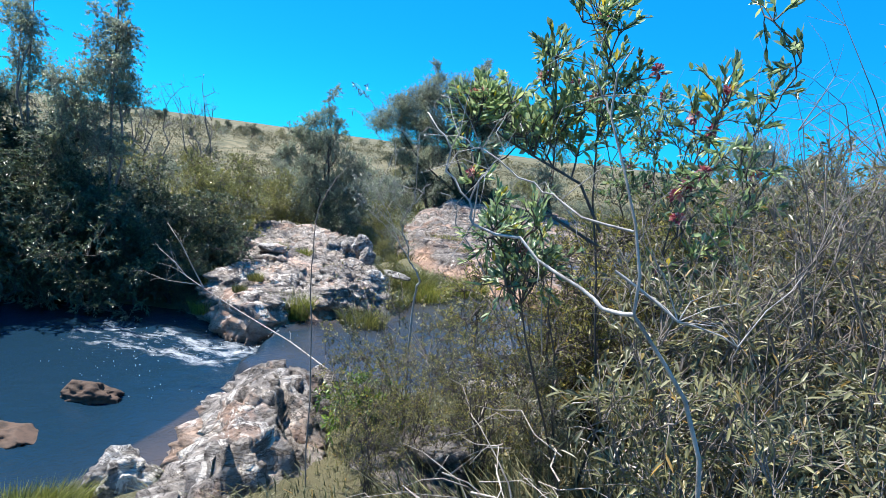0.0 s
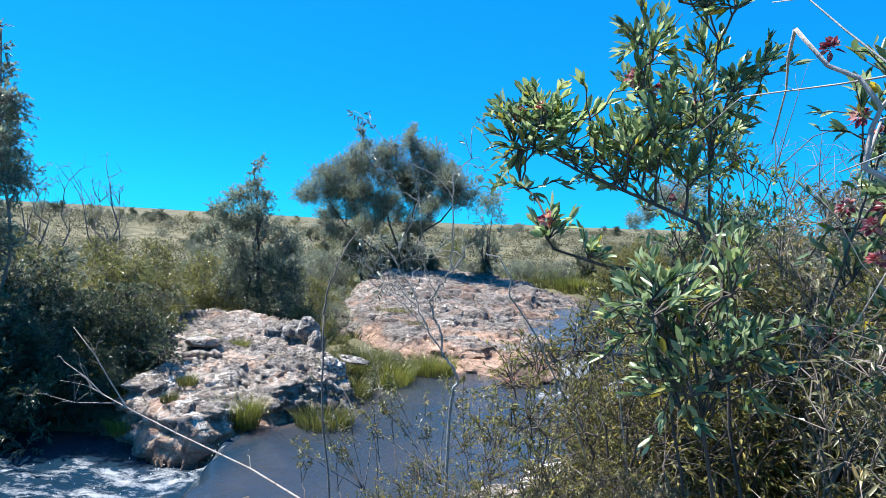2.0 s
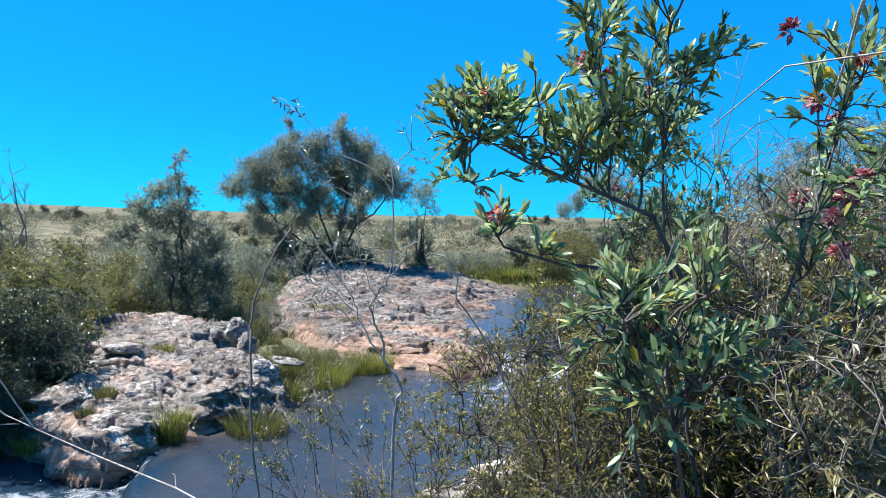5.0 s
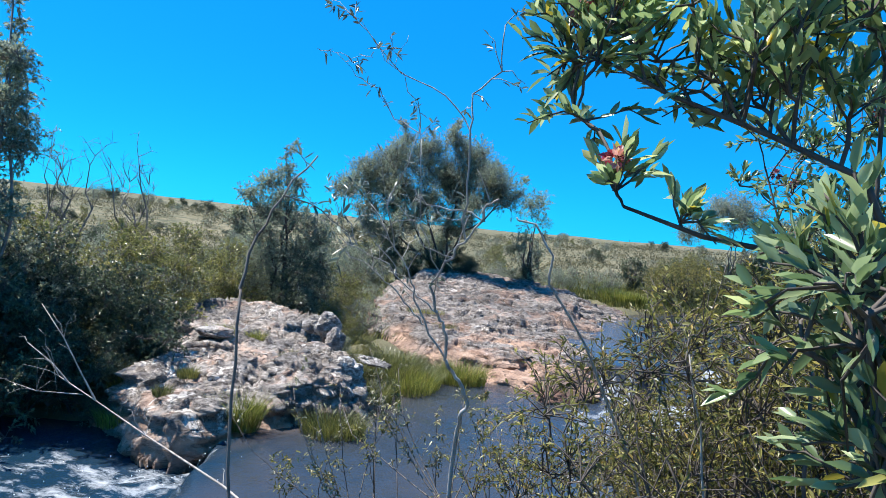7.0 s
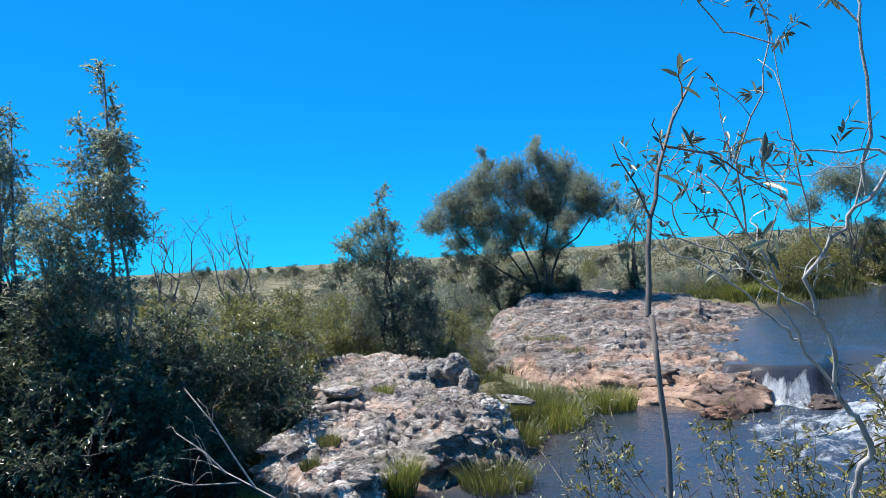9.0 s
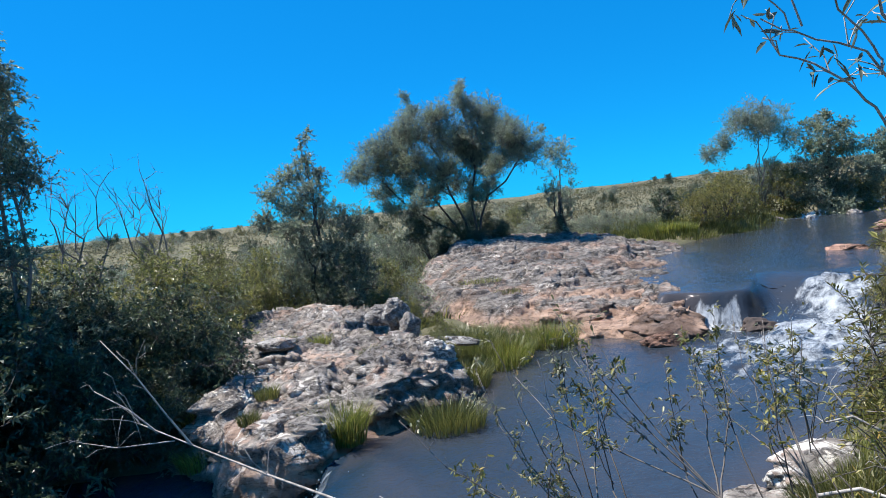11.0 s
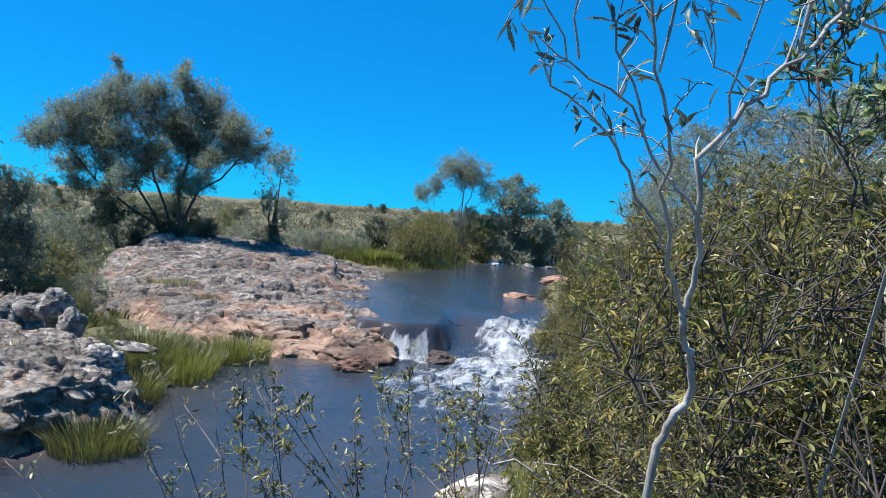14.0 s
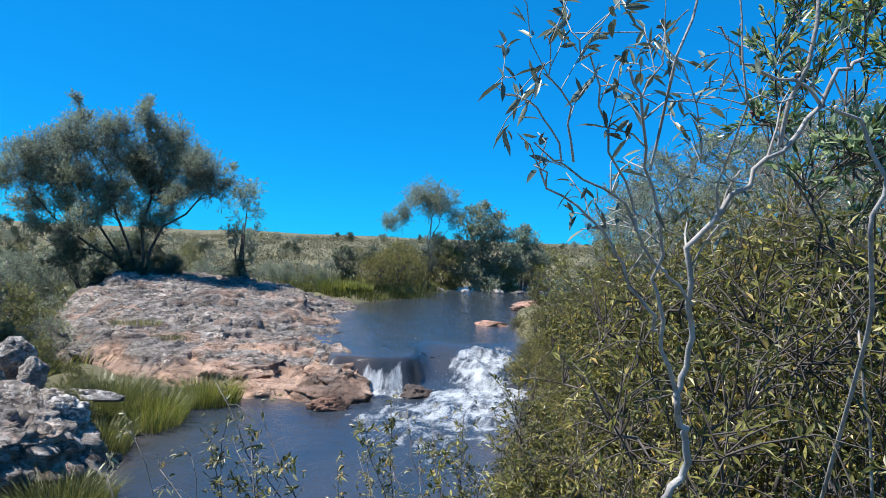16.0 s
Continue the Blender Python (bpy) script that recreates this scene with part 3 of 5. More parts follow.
FAN = [(3.0, 14.0), (3.5, 14.6), (4.4, 14.3), (4.3, 12.6), (3.6, 11.2), (3.0, 10.0), (2.2, 9.2), (1.3, 8.8), (0.75, 9.0), (0.75, 10.4), (1.15, 11.4), (1.55, 12.3), (2.2, 12.3), (2.75, 12.7)]
TAIL = [(-2.6, 7.95), (-2.55, 7.0), (-2.9, 6.35), (-3.8, 6.1), (-4.8, 6.4), (-5.6, 7.0), (-5.8, 7.9), (-4.9, 8.2), (-3.5, 7.8)]


def foam_at(x, y):
    """How white the water is: most where it falls, in streaks where it runs out."""
    z = water_level(x, y)
    e = 0.12
    slope = np.hypot(water_level(x + e, y) - z, water_level(x, y + e) - z) / e
    x0 = x
    x, y = x + 0.30 * fbm(x * 1.5, y * 1.5, 0, 3, 44), y + 0.34 * fbm(x * 1.5, y * 1.5, 6, 3, 45)
    edge = inside(x, y, FAN)
    # the main tongue comes down from the crest and bends towards the pool
    mid = 2.0 + 1.85 * smooth((y - 9.6) / 4.4)
    tongue = np.exp(-(((x - mid) / 0.8) ** 2)) * smooth((y - 9.4) / 1.6) * smooth((14.5 - y) / 0.5)
    curtain = np.exp(-(((x - 1.98) / 0.36) ** 4)) * smooth((y - 12.3) / 0.3) * smooth((13.2 - y) / 0.25)
    calm = np.exp(-(((x - 2.75) / 0.22) ** 2 + ((y - 13.3) / 0.55) ** 2))
    run = smooth(edge / 0.8 + 0.4) * (0.30 + 0.05 * smooth((y - 10.0) / 1.5)) + 0.20 * tongue * smooth(edge / 0.4 + 0.5) + 0.6 * curtain - 0.45 * calm
    f = np.where(x0 > 0, run, np.clip(slope * 1.3, 0, 0.45) * smooth((y - 7.25) / 0.5) * (y < 8.2))
    tail = smooth(inside(x, y, TAIL) / 0.6 + 0.5) * (0.345 + 0.17 * np.exp(-(((y - 7.55) / 0.22) ** 2)) * smooth((x + 5.6) / 2.5) + 0.15 * np.exp(-(((y - 6.65) / 0.26) ** 2 + ((x + 3.4) / 0.7) ** 2))) * smooth((-2.5 - x) / 0.35)
    top = smooth((y - 30.2) / 0.8) * smooth((33.0 - y) / 1.0) * 0.42
    return np.clip(np.maximum.reduce([f, tail, top]), 0, 0.7)


def water_patch(x0, x1, y0, y1, step):
    x, y = np.meshgrid(np.arange(x0, x1 + step / 2, step), np.arange(y0, y1 + step / 2, step))
    f = foam_at(x, y)
    z = water_level(x, y) + 0.006 * fbm(x * 3, y * 2, 0, 3, 41) + np.clip(f - 0.2, 0, 1) * (0.17 * fbm(x * 3.6, y * 2.8, 0, 4, 43) + 0.03)
    v, q, used = sheet(x, y, z, inside(x, y, RIVER) > -0.5)
    low = x < -2.4
    flow = np.where(low, x, -0.53 * x - 0.85 * y) * 0.62, np.where(low, y, 0.85 * x - 0.53 * y)
    # brown near the shores; cut in the lower pool to paint its dark reflections
    shallow_mirror = smooth(1 - inside(x, y, RIVER) / 1.2) * np.where(x < -2.5, 0.12, 1.0) + smooth(0.8 + inside(x, y, ISLET) / 0.9) * np.where(x < -2.6, 0.25, 1.0) + smooth(0.6 + inside(x, y, SLAB) / 0.9)
    return v, q, [a.ravel()[used] for a in (f, *flow, np.clip(np.maximum(shallow_mirror, 0.48 * smooth((x + 2.6) / 0.5)), 0, 1))]


sh, foams = Shape(), []
for box in ((-7.2, 5.04, 2.04, 14.04, 0.045), (-14.0, -7.2, -3.0, 9.0, 0.2), (-7.2, 5.04, -1.0, 2.04, 0.17), (0.0, 28.0, 14.04, 44.04, 0.15), (5.04, 8.04, 11.04, 14.04, 0.15)):
    v, q, f = water_patch(*box)
    sh.add(v, None, q)
    foams.append(f)
attrs = {key: np.concatenate([f[i] for f in foams]) for i, key in enumerate(("foam", "along", "across", "shallow_mirror"))}
tagged(new("water", sh.mesh("water", M_WATER, attrs=attrs)), "peat-dark stream with white rapids between the rocks", "stream", kind="structure")

# drops thrown up where the water falls
rng = np.random.default_rng(5)
sh = Shape()
octa = np.array([(1, 0, 0), (-1, 0, 0), (0, 1, 0), (0, -1, 0), (0, 0, 1), (0, 0, -1)], float)
ofs = [(0, 2, 4), (2, 1, 4), (1, 3, 4), (3, 0, 4), (2, 0, 5), (1, 2, 5), (3, 1, 5), (0, 3, 5)]
for cx, cy, sx, sy, n in ((1.95, 12.5, 0.25, 0.2, 40), (3.3, 12.8, 0.4, 0.7, 90), (2.5, 11.2, 0.6, 0.8, 50), (-2.85, 7.75, 0.12, 0.2, 30), (-3.6, 7.5, 0.7, 0.2, 25), (-4.2, 6.6, 0.7, 0.4, 60), (-3.6, 5.75, 0.5, 0.15, 30)):
    px, py = rng.normal(cx, sx, n), rng.normal(cy, sy, n)
    pz = water_level(px, py) + np.abs(rng.normal(0.03, 0.06, n))
    for x, y, z in zip(px, py, pz):
        sh.add(octa * rng.uniform(0.003, 0.008) * rng.uniform(0.6, 1.5, (1, 3)) + (x, y, z), ofs)
tagged(new("water_spray", sh.mesh("water_spray", M_FOAM)), "white drops of spray over the falls", "spray", kind="stuff")


# ---- rocks ----
def slab(name, label, poly, top, step, edge, seed, foot=-0.6, rough=0.10, cracks=0.09, washed=None, material_=None, parent=None, grain=0.8):
    """A rock that stands in the water: steep, layered and broken sides, a pitted top."""
    pl = np.array(poly)
    x, y = np.meshgrid(np.arange(pl[:, 0].min() - 0.3, pl[:, 0].max() + 0.3, step), np.arange(pl[:, 1].min() - 0.3, pl[:, 1].max() + 0.3, step))
    wx, wy = x + 0.12 * fbm(x * 1.6, y * 1.6, 0, 2, seed), y + 0.12 * fbm(x * 1.6, y * 1.6, 5, 2, seed + 1)
    d = inside(wx, wy, poly)
    t = top(x, y)
    gx_, gy_ = x * grain, y * grain
    ax, ay = gx_ + 0.10 * fbm(gx_ * 3, gy_ * 3, 1, 3, seed + 2), gy_ + 0.10 * fbm(gx_ * 3, gy_ * 3, 7, 3, seed + 5)
    v1, j1 = blocks(ax, ay * 1.5, 0.62, seed)
    v2, j2 = blocks(ax + 5, ay * 1.4, 0.24, seed + 1)
    inner = smooth((d - 0.05) / 0.3)
    z = t + rough * (0.95 * fbm(gx_ * 0.9, gy_ * 0.9, 0, 3, seed + 2) + 0.5 * v1 + 0.12 * v2)
    z -= cracks * (0.85 * smooth(1 - j1 / 0.07) + 0.16 * smooth(1 - j2 / 0.08)) * inner
    slit = fbm(ax * 2.0, ay * 6.5, 0, 3, seed + 3)
    z -= cracks * 0.75 * smooth((slit - 0.2) / 0.2) * inner
    z -= rough * 0.2 * np.abs(fbm(gx_ * 7, gy_ * 9, 0, 4, seed + 4))
    z = foot + (z - foot) * np.clip(1 - (1 - np.clip((d + 0.12) / (edge * 1.9 + 0.1), 0, 1)) ** 2.2, 0, 1) ** 0.6
    # flaking beds: the surface breaks off in irregular treads
    tread = (0.085 + 0.03 * vnoise(gx_ * 0.8, gy_ * 0.8, 2, seed + 12)) / (0.4 + 0.6 * grain)
    warp = 0.16 * fbm(gx_ * 0.9, gy_ * 1.4, 4, 3, seed + 13) + 0.02 * fbm(gx_ * 6, gy_ * 6, 4, 4, seed + 14)
    q = (z + warp) / tread
    z = z + (np.floor(q) + smooth((q - np.floor(q) - 0.44) / 0.12) - q) * tread * 0.5
    pit = fbm(gx_ * 6.5, gy_ * 8.5, 9, 4, seed + 15)
    z -= 0.035 * smooth((pit - 0.34) / 0.16) * inner
    z += 0.022 * fbm(x * 9, y * 9, 0, 4, seed + 6) + 0.02 * (0.5 - np.abs(fbm(x * 5.5, y * 5.5, 3, 4, seed + 16)))
    # worn layers: the sides step in and out with height
    k = 0.15 * smooth((0.4 - d) / 0.35)
    bed = fbm(x * 0.7, y * 0.7, z * 8.5, 3, seed + 7) + 0.5 * fbm(x * 3.5, y * 3.5, z * 16, 3, seed + 9)
    gy_, gx_ = np.gradient(inside(x, y, poly), step)
    px = x + gx_ * k * bed + 0.03 * fbm(x * 5, z * 9, y * 5, 3, seed + 7)
    py = y + gy_ * k * bed + 0.03 * fbm(x * 5, z * 9, y * 5 + 9, 3, seed + 8)
    v, q, used = sheet(px, py, z, d > -0.14)
    s = Shape()
    s.add(v, None, q)
    w = washed(v[:, 0], v[:, 1], v[:, 2]) if washed else np.zeros(len(v))
    ob = new(name, s.mesh(name, material_ or M_ROCK, attrs={"washed": w}))
    if parent:
        ob.parent = parent
        return tagged(ob, label)
    return tagged(ob, label, "rock")




def islet_top(x, y):
    return 0.34 + 0.10 * smooth((y - 8.5) / 2) + 0.12 * np.exp(-(((x + 2.6) / 0.6) ** 2 + ((y - 10.1) / 0.9) ** 2)) - 0.12 * smooth((-4.6 - x) / 0.8) + 0.1 * smooth((y - 11.5) / 1.5)


def low_wash(x, y, z):
    return np.clip(smooth((0.16 - z) / 0.16) * (0.75 + 0.5 * fbm(x * 2, y * 2, z * 3, 3, 77)), 0, 1) * 0.8


islet = thing("rock_islet", "weathered sandstone islet crusted with grey and white lichen", "rock")
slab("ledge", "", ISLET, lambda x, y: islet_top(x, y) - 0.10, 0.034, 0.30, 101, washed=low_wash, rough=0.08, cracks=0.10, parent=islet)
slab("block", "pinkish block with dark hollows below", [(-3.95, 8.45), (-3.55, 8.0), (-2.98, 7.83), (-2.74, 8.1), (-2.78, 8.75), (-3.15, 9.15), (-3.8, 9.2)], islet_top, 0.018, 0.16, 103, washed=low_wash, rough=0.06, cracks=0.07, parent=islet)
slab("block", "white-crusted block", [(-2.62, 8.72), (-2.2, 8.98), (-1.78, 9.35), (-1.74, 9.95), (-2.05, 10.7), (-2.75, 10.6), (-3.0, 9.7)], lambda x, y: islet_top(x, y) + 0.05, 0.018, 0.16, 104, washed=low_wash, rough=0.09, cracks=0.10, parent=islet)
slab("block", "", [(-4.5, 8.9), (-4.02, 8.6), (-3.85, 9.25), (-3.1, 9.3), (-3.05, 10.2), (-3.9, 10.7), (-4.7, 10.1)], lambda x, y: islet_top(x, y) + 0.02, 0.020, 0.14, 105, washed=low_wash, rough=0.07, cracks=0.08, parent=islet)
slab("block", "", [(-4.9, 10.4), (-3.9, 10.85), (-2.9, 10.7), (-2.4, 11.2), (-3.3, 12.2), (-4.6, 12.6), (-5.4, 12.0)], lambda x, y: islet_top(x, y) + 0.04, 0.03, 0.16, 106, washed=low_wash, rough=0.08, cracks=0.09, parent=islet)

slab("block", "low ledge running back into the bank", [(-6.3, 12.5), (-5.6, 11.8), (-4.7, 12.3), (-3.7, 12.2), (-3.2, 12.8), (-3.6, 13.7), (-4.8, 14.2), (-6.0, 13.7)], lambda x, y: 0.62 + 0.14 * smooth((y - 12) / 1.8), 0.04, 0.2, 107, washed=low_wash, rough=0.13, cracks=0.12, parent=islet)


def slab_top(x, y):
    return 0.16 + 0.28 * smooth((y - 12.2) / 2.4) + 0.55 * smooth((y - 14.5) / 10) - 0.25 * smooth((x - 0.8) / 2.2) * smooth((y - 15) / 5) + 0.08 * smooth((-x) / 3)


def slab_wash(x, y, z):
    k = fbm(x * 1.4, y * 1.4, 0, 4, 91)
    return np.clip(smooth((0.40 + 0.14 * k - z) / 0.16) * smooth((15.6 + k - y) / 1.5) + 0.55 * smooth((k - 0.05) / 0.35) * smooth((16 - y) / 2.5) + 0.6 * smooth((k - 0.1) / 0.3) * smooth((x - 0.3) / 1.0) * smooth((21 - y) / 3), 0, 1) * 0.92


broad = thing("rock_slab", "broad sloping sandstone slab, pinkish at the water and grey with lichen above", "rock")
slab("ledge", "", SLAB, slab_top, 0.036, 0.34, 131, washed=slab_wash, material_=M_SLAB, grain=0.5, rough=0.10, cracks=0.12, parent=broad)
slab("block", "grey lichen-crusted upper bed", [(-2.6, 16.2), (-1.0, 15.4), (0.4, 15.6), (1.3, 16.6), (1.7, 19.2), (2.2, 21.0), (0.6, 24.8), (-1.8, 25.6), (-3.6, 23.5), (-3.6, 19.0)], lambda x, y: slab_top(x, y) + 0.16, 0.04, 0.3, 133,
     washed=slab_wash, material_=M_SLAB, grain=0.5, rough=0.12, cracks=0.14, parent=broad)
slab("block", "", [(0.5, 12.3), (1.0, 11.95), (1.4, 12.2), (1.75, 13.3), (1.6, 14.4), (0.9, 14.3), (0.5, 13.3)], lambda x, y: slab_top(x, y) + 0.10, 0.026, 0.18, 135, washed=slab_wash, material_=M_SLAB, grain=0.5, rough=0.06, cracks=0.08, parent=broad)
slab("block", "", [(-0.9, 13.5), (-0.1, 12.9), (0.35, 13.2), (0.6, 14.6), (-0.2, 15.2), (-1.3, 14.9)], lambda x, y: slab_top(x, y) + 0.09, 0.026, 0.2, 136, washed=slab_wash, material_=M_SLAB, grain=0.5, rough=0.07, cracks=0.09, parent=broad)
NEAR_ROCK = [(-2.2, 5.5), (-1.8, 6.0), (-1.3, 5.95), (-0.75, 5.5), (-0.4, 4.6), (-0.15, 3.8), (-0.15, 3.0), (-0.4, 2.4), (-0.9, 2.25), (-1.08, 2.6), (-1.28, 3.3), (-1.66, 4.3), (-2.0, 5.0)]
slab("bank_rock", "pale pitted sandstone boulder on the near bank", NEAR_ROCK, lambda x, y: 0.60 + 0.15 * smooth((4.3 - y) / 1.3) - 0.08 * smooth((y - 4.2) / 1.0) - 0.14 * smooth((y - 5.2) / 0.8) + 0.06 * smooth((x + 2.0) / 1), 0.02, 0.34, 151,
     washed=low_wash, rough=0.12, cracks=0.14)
slab("bank_rock", "white-crusted rock half under the bushes", [(0.05, 3.9), (0.4, 4.0), (0.8, 3.7), (0.75, 3.2), (0.4, 3.0), (0.05, 3.3)], lambda x, y: 0.88 + 0 * x, 0.026, 0.2, 161, foot=0.0, rough=0.12)


def boulder(name, label, at, size, seed, mat=None, turn=0.0, rough=0.34):
    """A rounded, broken stone."""
    bm = bmesh.new()
    bmesh.ops.create_icosphere(bm, subdivisions=5, radius=1)
    v = np.array([p.co for p in bm.verts])
    k = 1 + rough * fbm(v[:, 0] * 1.3 + seed, v[:, 1] * 1.3, v[:, 2] * 1.3, 5, seed) + 0.05 * fbm(v[:, 0] * 7, v[:, 1] * 7, v[:, 2] * 7 + seed, 3, seed)
    for axis in np.random.default_rng(seed).normal(size=(5, 3)):
        axis = axis / np.linalg.norm(axis)
        k = np.minimum(k, 0.86 / np.maximum(v @ axis, 0.05))
    v = v * k[:, None] * np.array(size)
    for p, c in zip(bm.verts, v):
        p.co = c
    me = bpy.data.meshes.new(name)
    bm.to_mesh(me)
    bm.free()
    me.polygons.foreach_set("use_smooth", np.ones(len(me.polygons), bool))
    me.materials.append(mat or M_STONE)
    ob = new(name, me)
    ob.matrix_world = pose(*at, 0, 0, turn)
    return tagged(ob, label, "rock")


M_BLACK = bark_material("wet_dark_stone", (0.018, 0.013, 0.012), (0.07, 0.05, 0.042), 6)
M_WET = bark_material("wet_brown_stone", (0.022, 0.015, 0.011), (0.085, 0.052, 0.036), 9)
boulder("stone", "flat whitish stone lying loose on the islet", (-4.42, 11.05, 0.55), (0.30, 0.24, 0.09), 3, turn=10, rough=0.12)
boulder("stone", "lichen-covered knob of rock behind the islet", (-2.85, 11.7, 0.72), (0.2, 0.18, 0.24), 7, turn=40)
boulder("stone", "lichen-covered knob of rock behind the islet", (-2.55, 11.1, 0.60), (0.13, 0.14, 0.2), 8, turn=80)
boulder("stone", "rounded grey stone under the bush", (-3.15, 12.2, 0.68), (0.26, 0.22, 0.19), 9)
boulder("stone", "long flat slab of stone at the grassy edge", (-1.95, 10.95, 0.42), (0.34, 0.12, 0.06), 10, turn=-18)
boulder("stone", "white stone at the edge of the islet", (-2.0, 10.0, 0.48), (0.25, 0.17, 0.14), 12, turn=60)
boulder("stone", "pinkish boulder at the foot of the slab", (0.85, 11.68, 0.02), (0.27, 0.2, 0.12), 13, M_PINK)
boulder("stone", "wet brown stone standing out of the lower pool", (-3.58, 5.25, -0.29), (0.33, 0.2, 0.17), 14, M_WET, turn=15)
boulder("stone", "wet reddish stone at the near edge of the pool", (-3.6, 4.25, -0.36), (0.40, 0.28, 0.13), 15, M_WET, turn=-20)
boulder("stone", "pale broken stone on the near bank", (-1.88, 3.5, -0.04), (0.24, 0.2, 0.26), 17, turn=50)
boulder("stone", "pale rock at the foot of the near bank", (1.0, 7.2, 0.1), (0.42, 0.24, 0.13), 18, turn=20)
boulder("stone", "pale rock at the foot of the near bank", (0.4, 6.72, 0.05), (0.30, 0.2, 0.1), 19, turn=30)
boulder("stone", "low pinkish rock in the upper pool", (5.75, 17.5, 0.43), (0.42, 0.3, 0.12), 21, M_PINK, turn=-15)
boulder("stone", "low pinkish rock shelf on the bank of the upper pool", (9.4, 21.8, 0.5), (1.5, 0.8, 0.25), 22, M_PINK, turn=40)
boulder("stone", "pale rock among the bushes of the bank", (3.0, 8.0, 0.65), (0.3, 0.25, 0.22), 23)
boulder("stone", "dark wet rock below the curtain of the falls", (2.25, 12.25, 0.0), (0.26, 0.2, 0.13), 24, M_BLACK, turn=20)
for i, (x, y, s) in enumerate(((9.0, 31.0, 0.35), (10.2, 30.6, 0.3), (11.6, 30.2, 0.4), (12.8, 30.4, 0.3))):
    boulder("stone", "grey stone in the riffle at the head of the pool", (x, y, 0.46), (s, s * 0.6, s * 0.45), 25 + i, turn=i * 50)


# ---- plants ----
def gz(x, y):
    return float(land(np.array([x]), np.array([y]))[0])


def stand(ob, x, y, turn=0.0, scale=1.0, z=None):
    ob.matrix_world = Matrix.LocRotScale((x, y, gz(x, y) if z is None else z), Euler((0, 0, radians(turn))), (scale,) * 3)
    return ob


def again(ob, x, y, turn=0.0, scale=1.0, z=None, label=""):
    c = copy_thing(ob, Matrix.Identity(4))
    stand(c, x, y, turn, scale, z)
    return tagged(c, label)


# trees on the far left bank
stand(lobed("tree", "slender spire-topped grey-green tree over the dark pool", "tree", 11, [
    (0.0, 5.1, 0.09), (-0.06, 4.85, 0.10), (0.05, 4.6, 0.12), (-0.34, 4.45, 0.10), (0.32, 4.1, 0.25), (-0.05, 4.2, 0.2), (-0.08, 3.85, 0.34), (0.30, 3.6, 0.22), (-0.3, 3.4, 0.4), (0.06, 3.2, 0.34),
    (-0.62, 3.15, 0.4), (-0.45, 2.7, 0.44), (0.0, 2.35, 0.3), (-0.75, 2.3, 0.5), (-0.3, 1.6, 0.6), (0.2, 1.2, 0.5), (-0.85, 1.2, 0.6), (0.3, 0.7, 0.45), (-0.4, 0.6, 0.6)],
    M_GREY, M_BARK, (0.05, 0.019), 1, 0.026, 20, 9, 16, 0.7, trunks=[[(0, 0, -0.1), (0.03, 0, 1.5), (-0.03, 0.02, 3.0), (0.02, 0, 4.2), (0, 0, 5.15)]]), -6.3, 8.8)
stand(lobed("tree", "thin two-stemmed grey-green tree on the stream bank", "tree", 12, [
    (0.05, 4.75, 0.2), (-0.2, 4.3, 0.3), (0.2, 4.05, 0.28), (-0.3, 3.7, 0.34), (0.1, 3.3, 0.26), (-0.55, 3.0, 0.4), (0.35, 2.3, 0.35), (-0.2, 2.0, 0.5), (-0.7, 1.8, 0.5), (0.3, 1.3, 0.5), (-0.3, 0.8, 0.6)],
    M_GREY, M_BARK, (0.05, 0.019), 1, 0.026, 19, 9, 15, 0.7, trunks=[[(0, 0, -0.1), (0.1, 0, 1.5), (0.0, 0.02, 3.0), (0.08, 0, 4.6)], [(-0.1, 0, -0.1), (-0.25, 0, 2.0), (-0.2, 0.05, 4.2)]]), -8.4, 9.3)
stand(lobed("tree", "leafy grey-green tree crowding the stream bank", "tree", 13, [
    (0.0, 4.3, 0.35), (-0.4, 3.9, 0.4), (0.35, 3.7, 0.4), (0.0, 3.2, 0.5), (-0.7, 3.0, 0.5), (0.6, 2.6, 0.45), (-0.2, 2.3, 0.5), (-0.8, 1.8, 0.6), (0.4, 1.5, 0.5), (0, 0.9, 0.6)],
    M_GREY, M_BARK, (0.05, 0.021), 3, 0.04, 12, 8, 16, 0.7), -9.8, 9.2)
dark = lobed("bush", "dense dark bush hanging over the water", "bush", 14, dome(14, 1.9, 0.95, 14), M_DARK, M_DARKBARK, (0.058, 0.024), 4, 0.028, 7, 8, 15, 0.8)
stand(dark, -5.3, 9.7)
again(dark, -5.15, 8.95, 200, 0.62)
again(dark, -5.6, 8.7, 320, 0.8)
again(dark, -4.75, 9.0, 110, 0.5)
again(dark, -4.95, 9.75, 20, 0.6)
for x, y, t, s in ((-6.3, 9.3, 60, 0.85), (-7.6, 8.8, 130, 1.05), (-8.6, 9.2, 220, 1.2), (-6.2, 10.6, 190, 0.8), (-9.6, 10.8, 75, 1.4), (-10.5, 8.2, 10, 1.4), (-8.2, 8.0, 10, 0.9), (-9.2, 7.8, 150, 1.1), (-7.0, 8.5, 250, 0.7), (-5.9, 8.8, 15, 0.5), (-6.5, 8.45, 100, 0.75), (-7.6, 7.9, 200, 0.9), (-8.8, 7.2, 300, 1.1), (-10.2, 6.4, 40, 1.2), (-5.6, 8.75, 70, 0.55), (-6.3, 8.3, 160, 0.85), (-7.3, 7.75, 280, 1.0)):
    again(dark, x, y, t, s * (1.4 if y < 10 and x < -5.7 else 1.0))
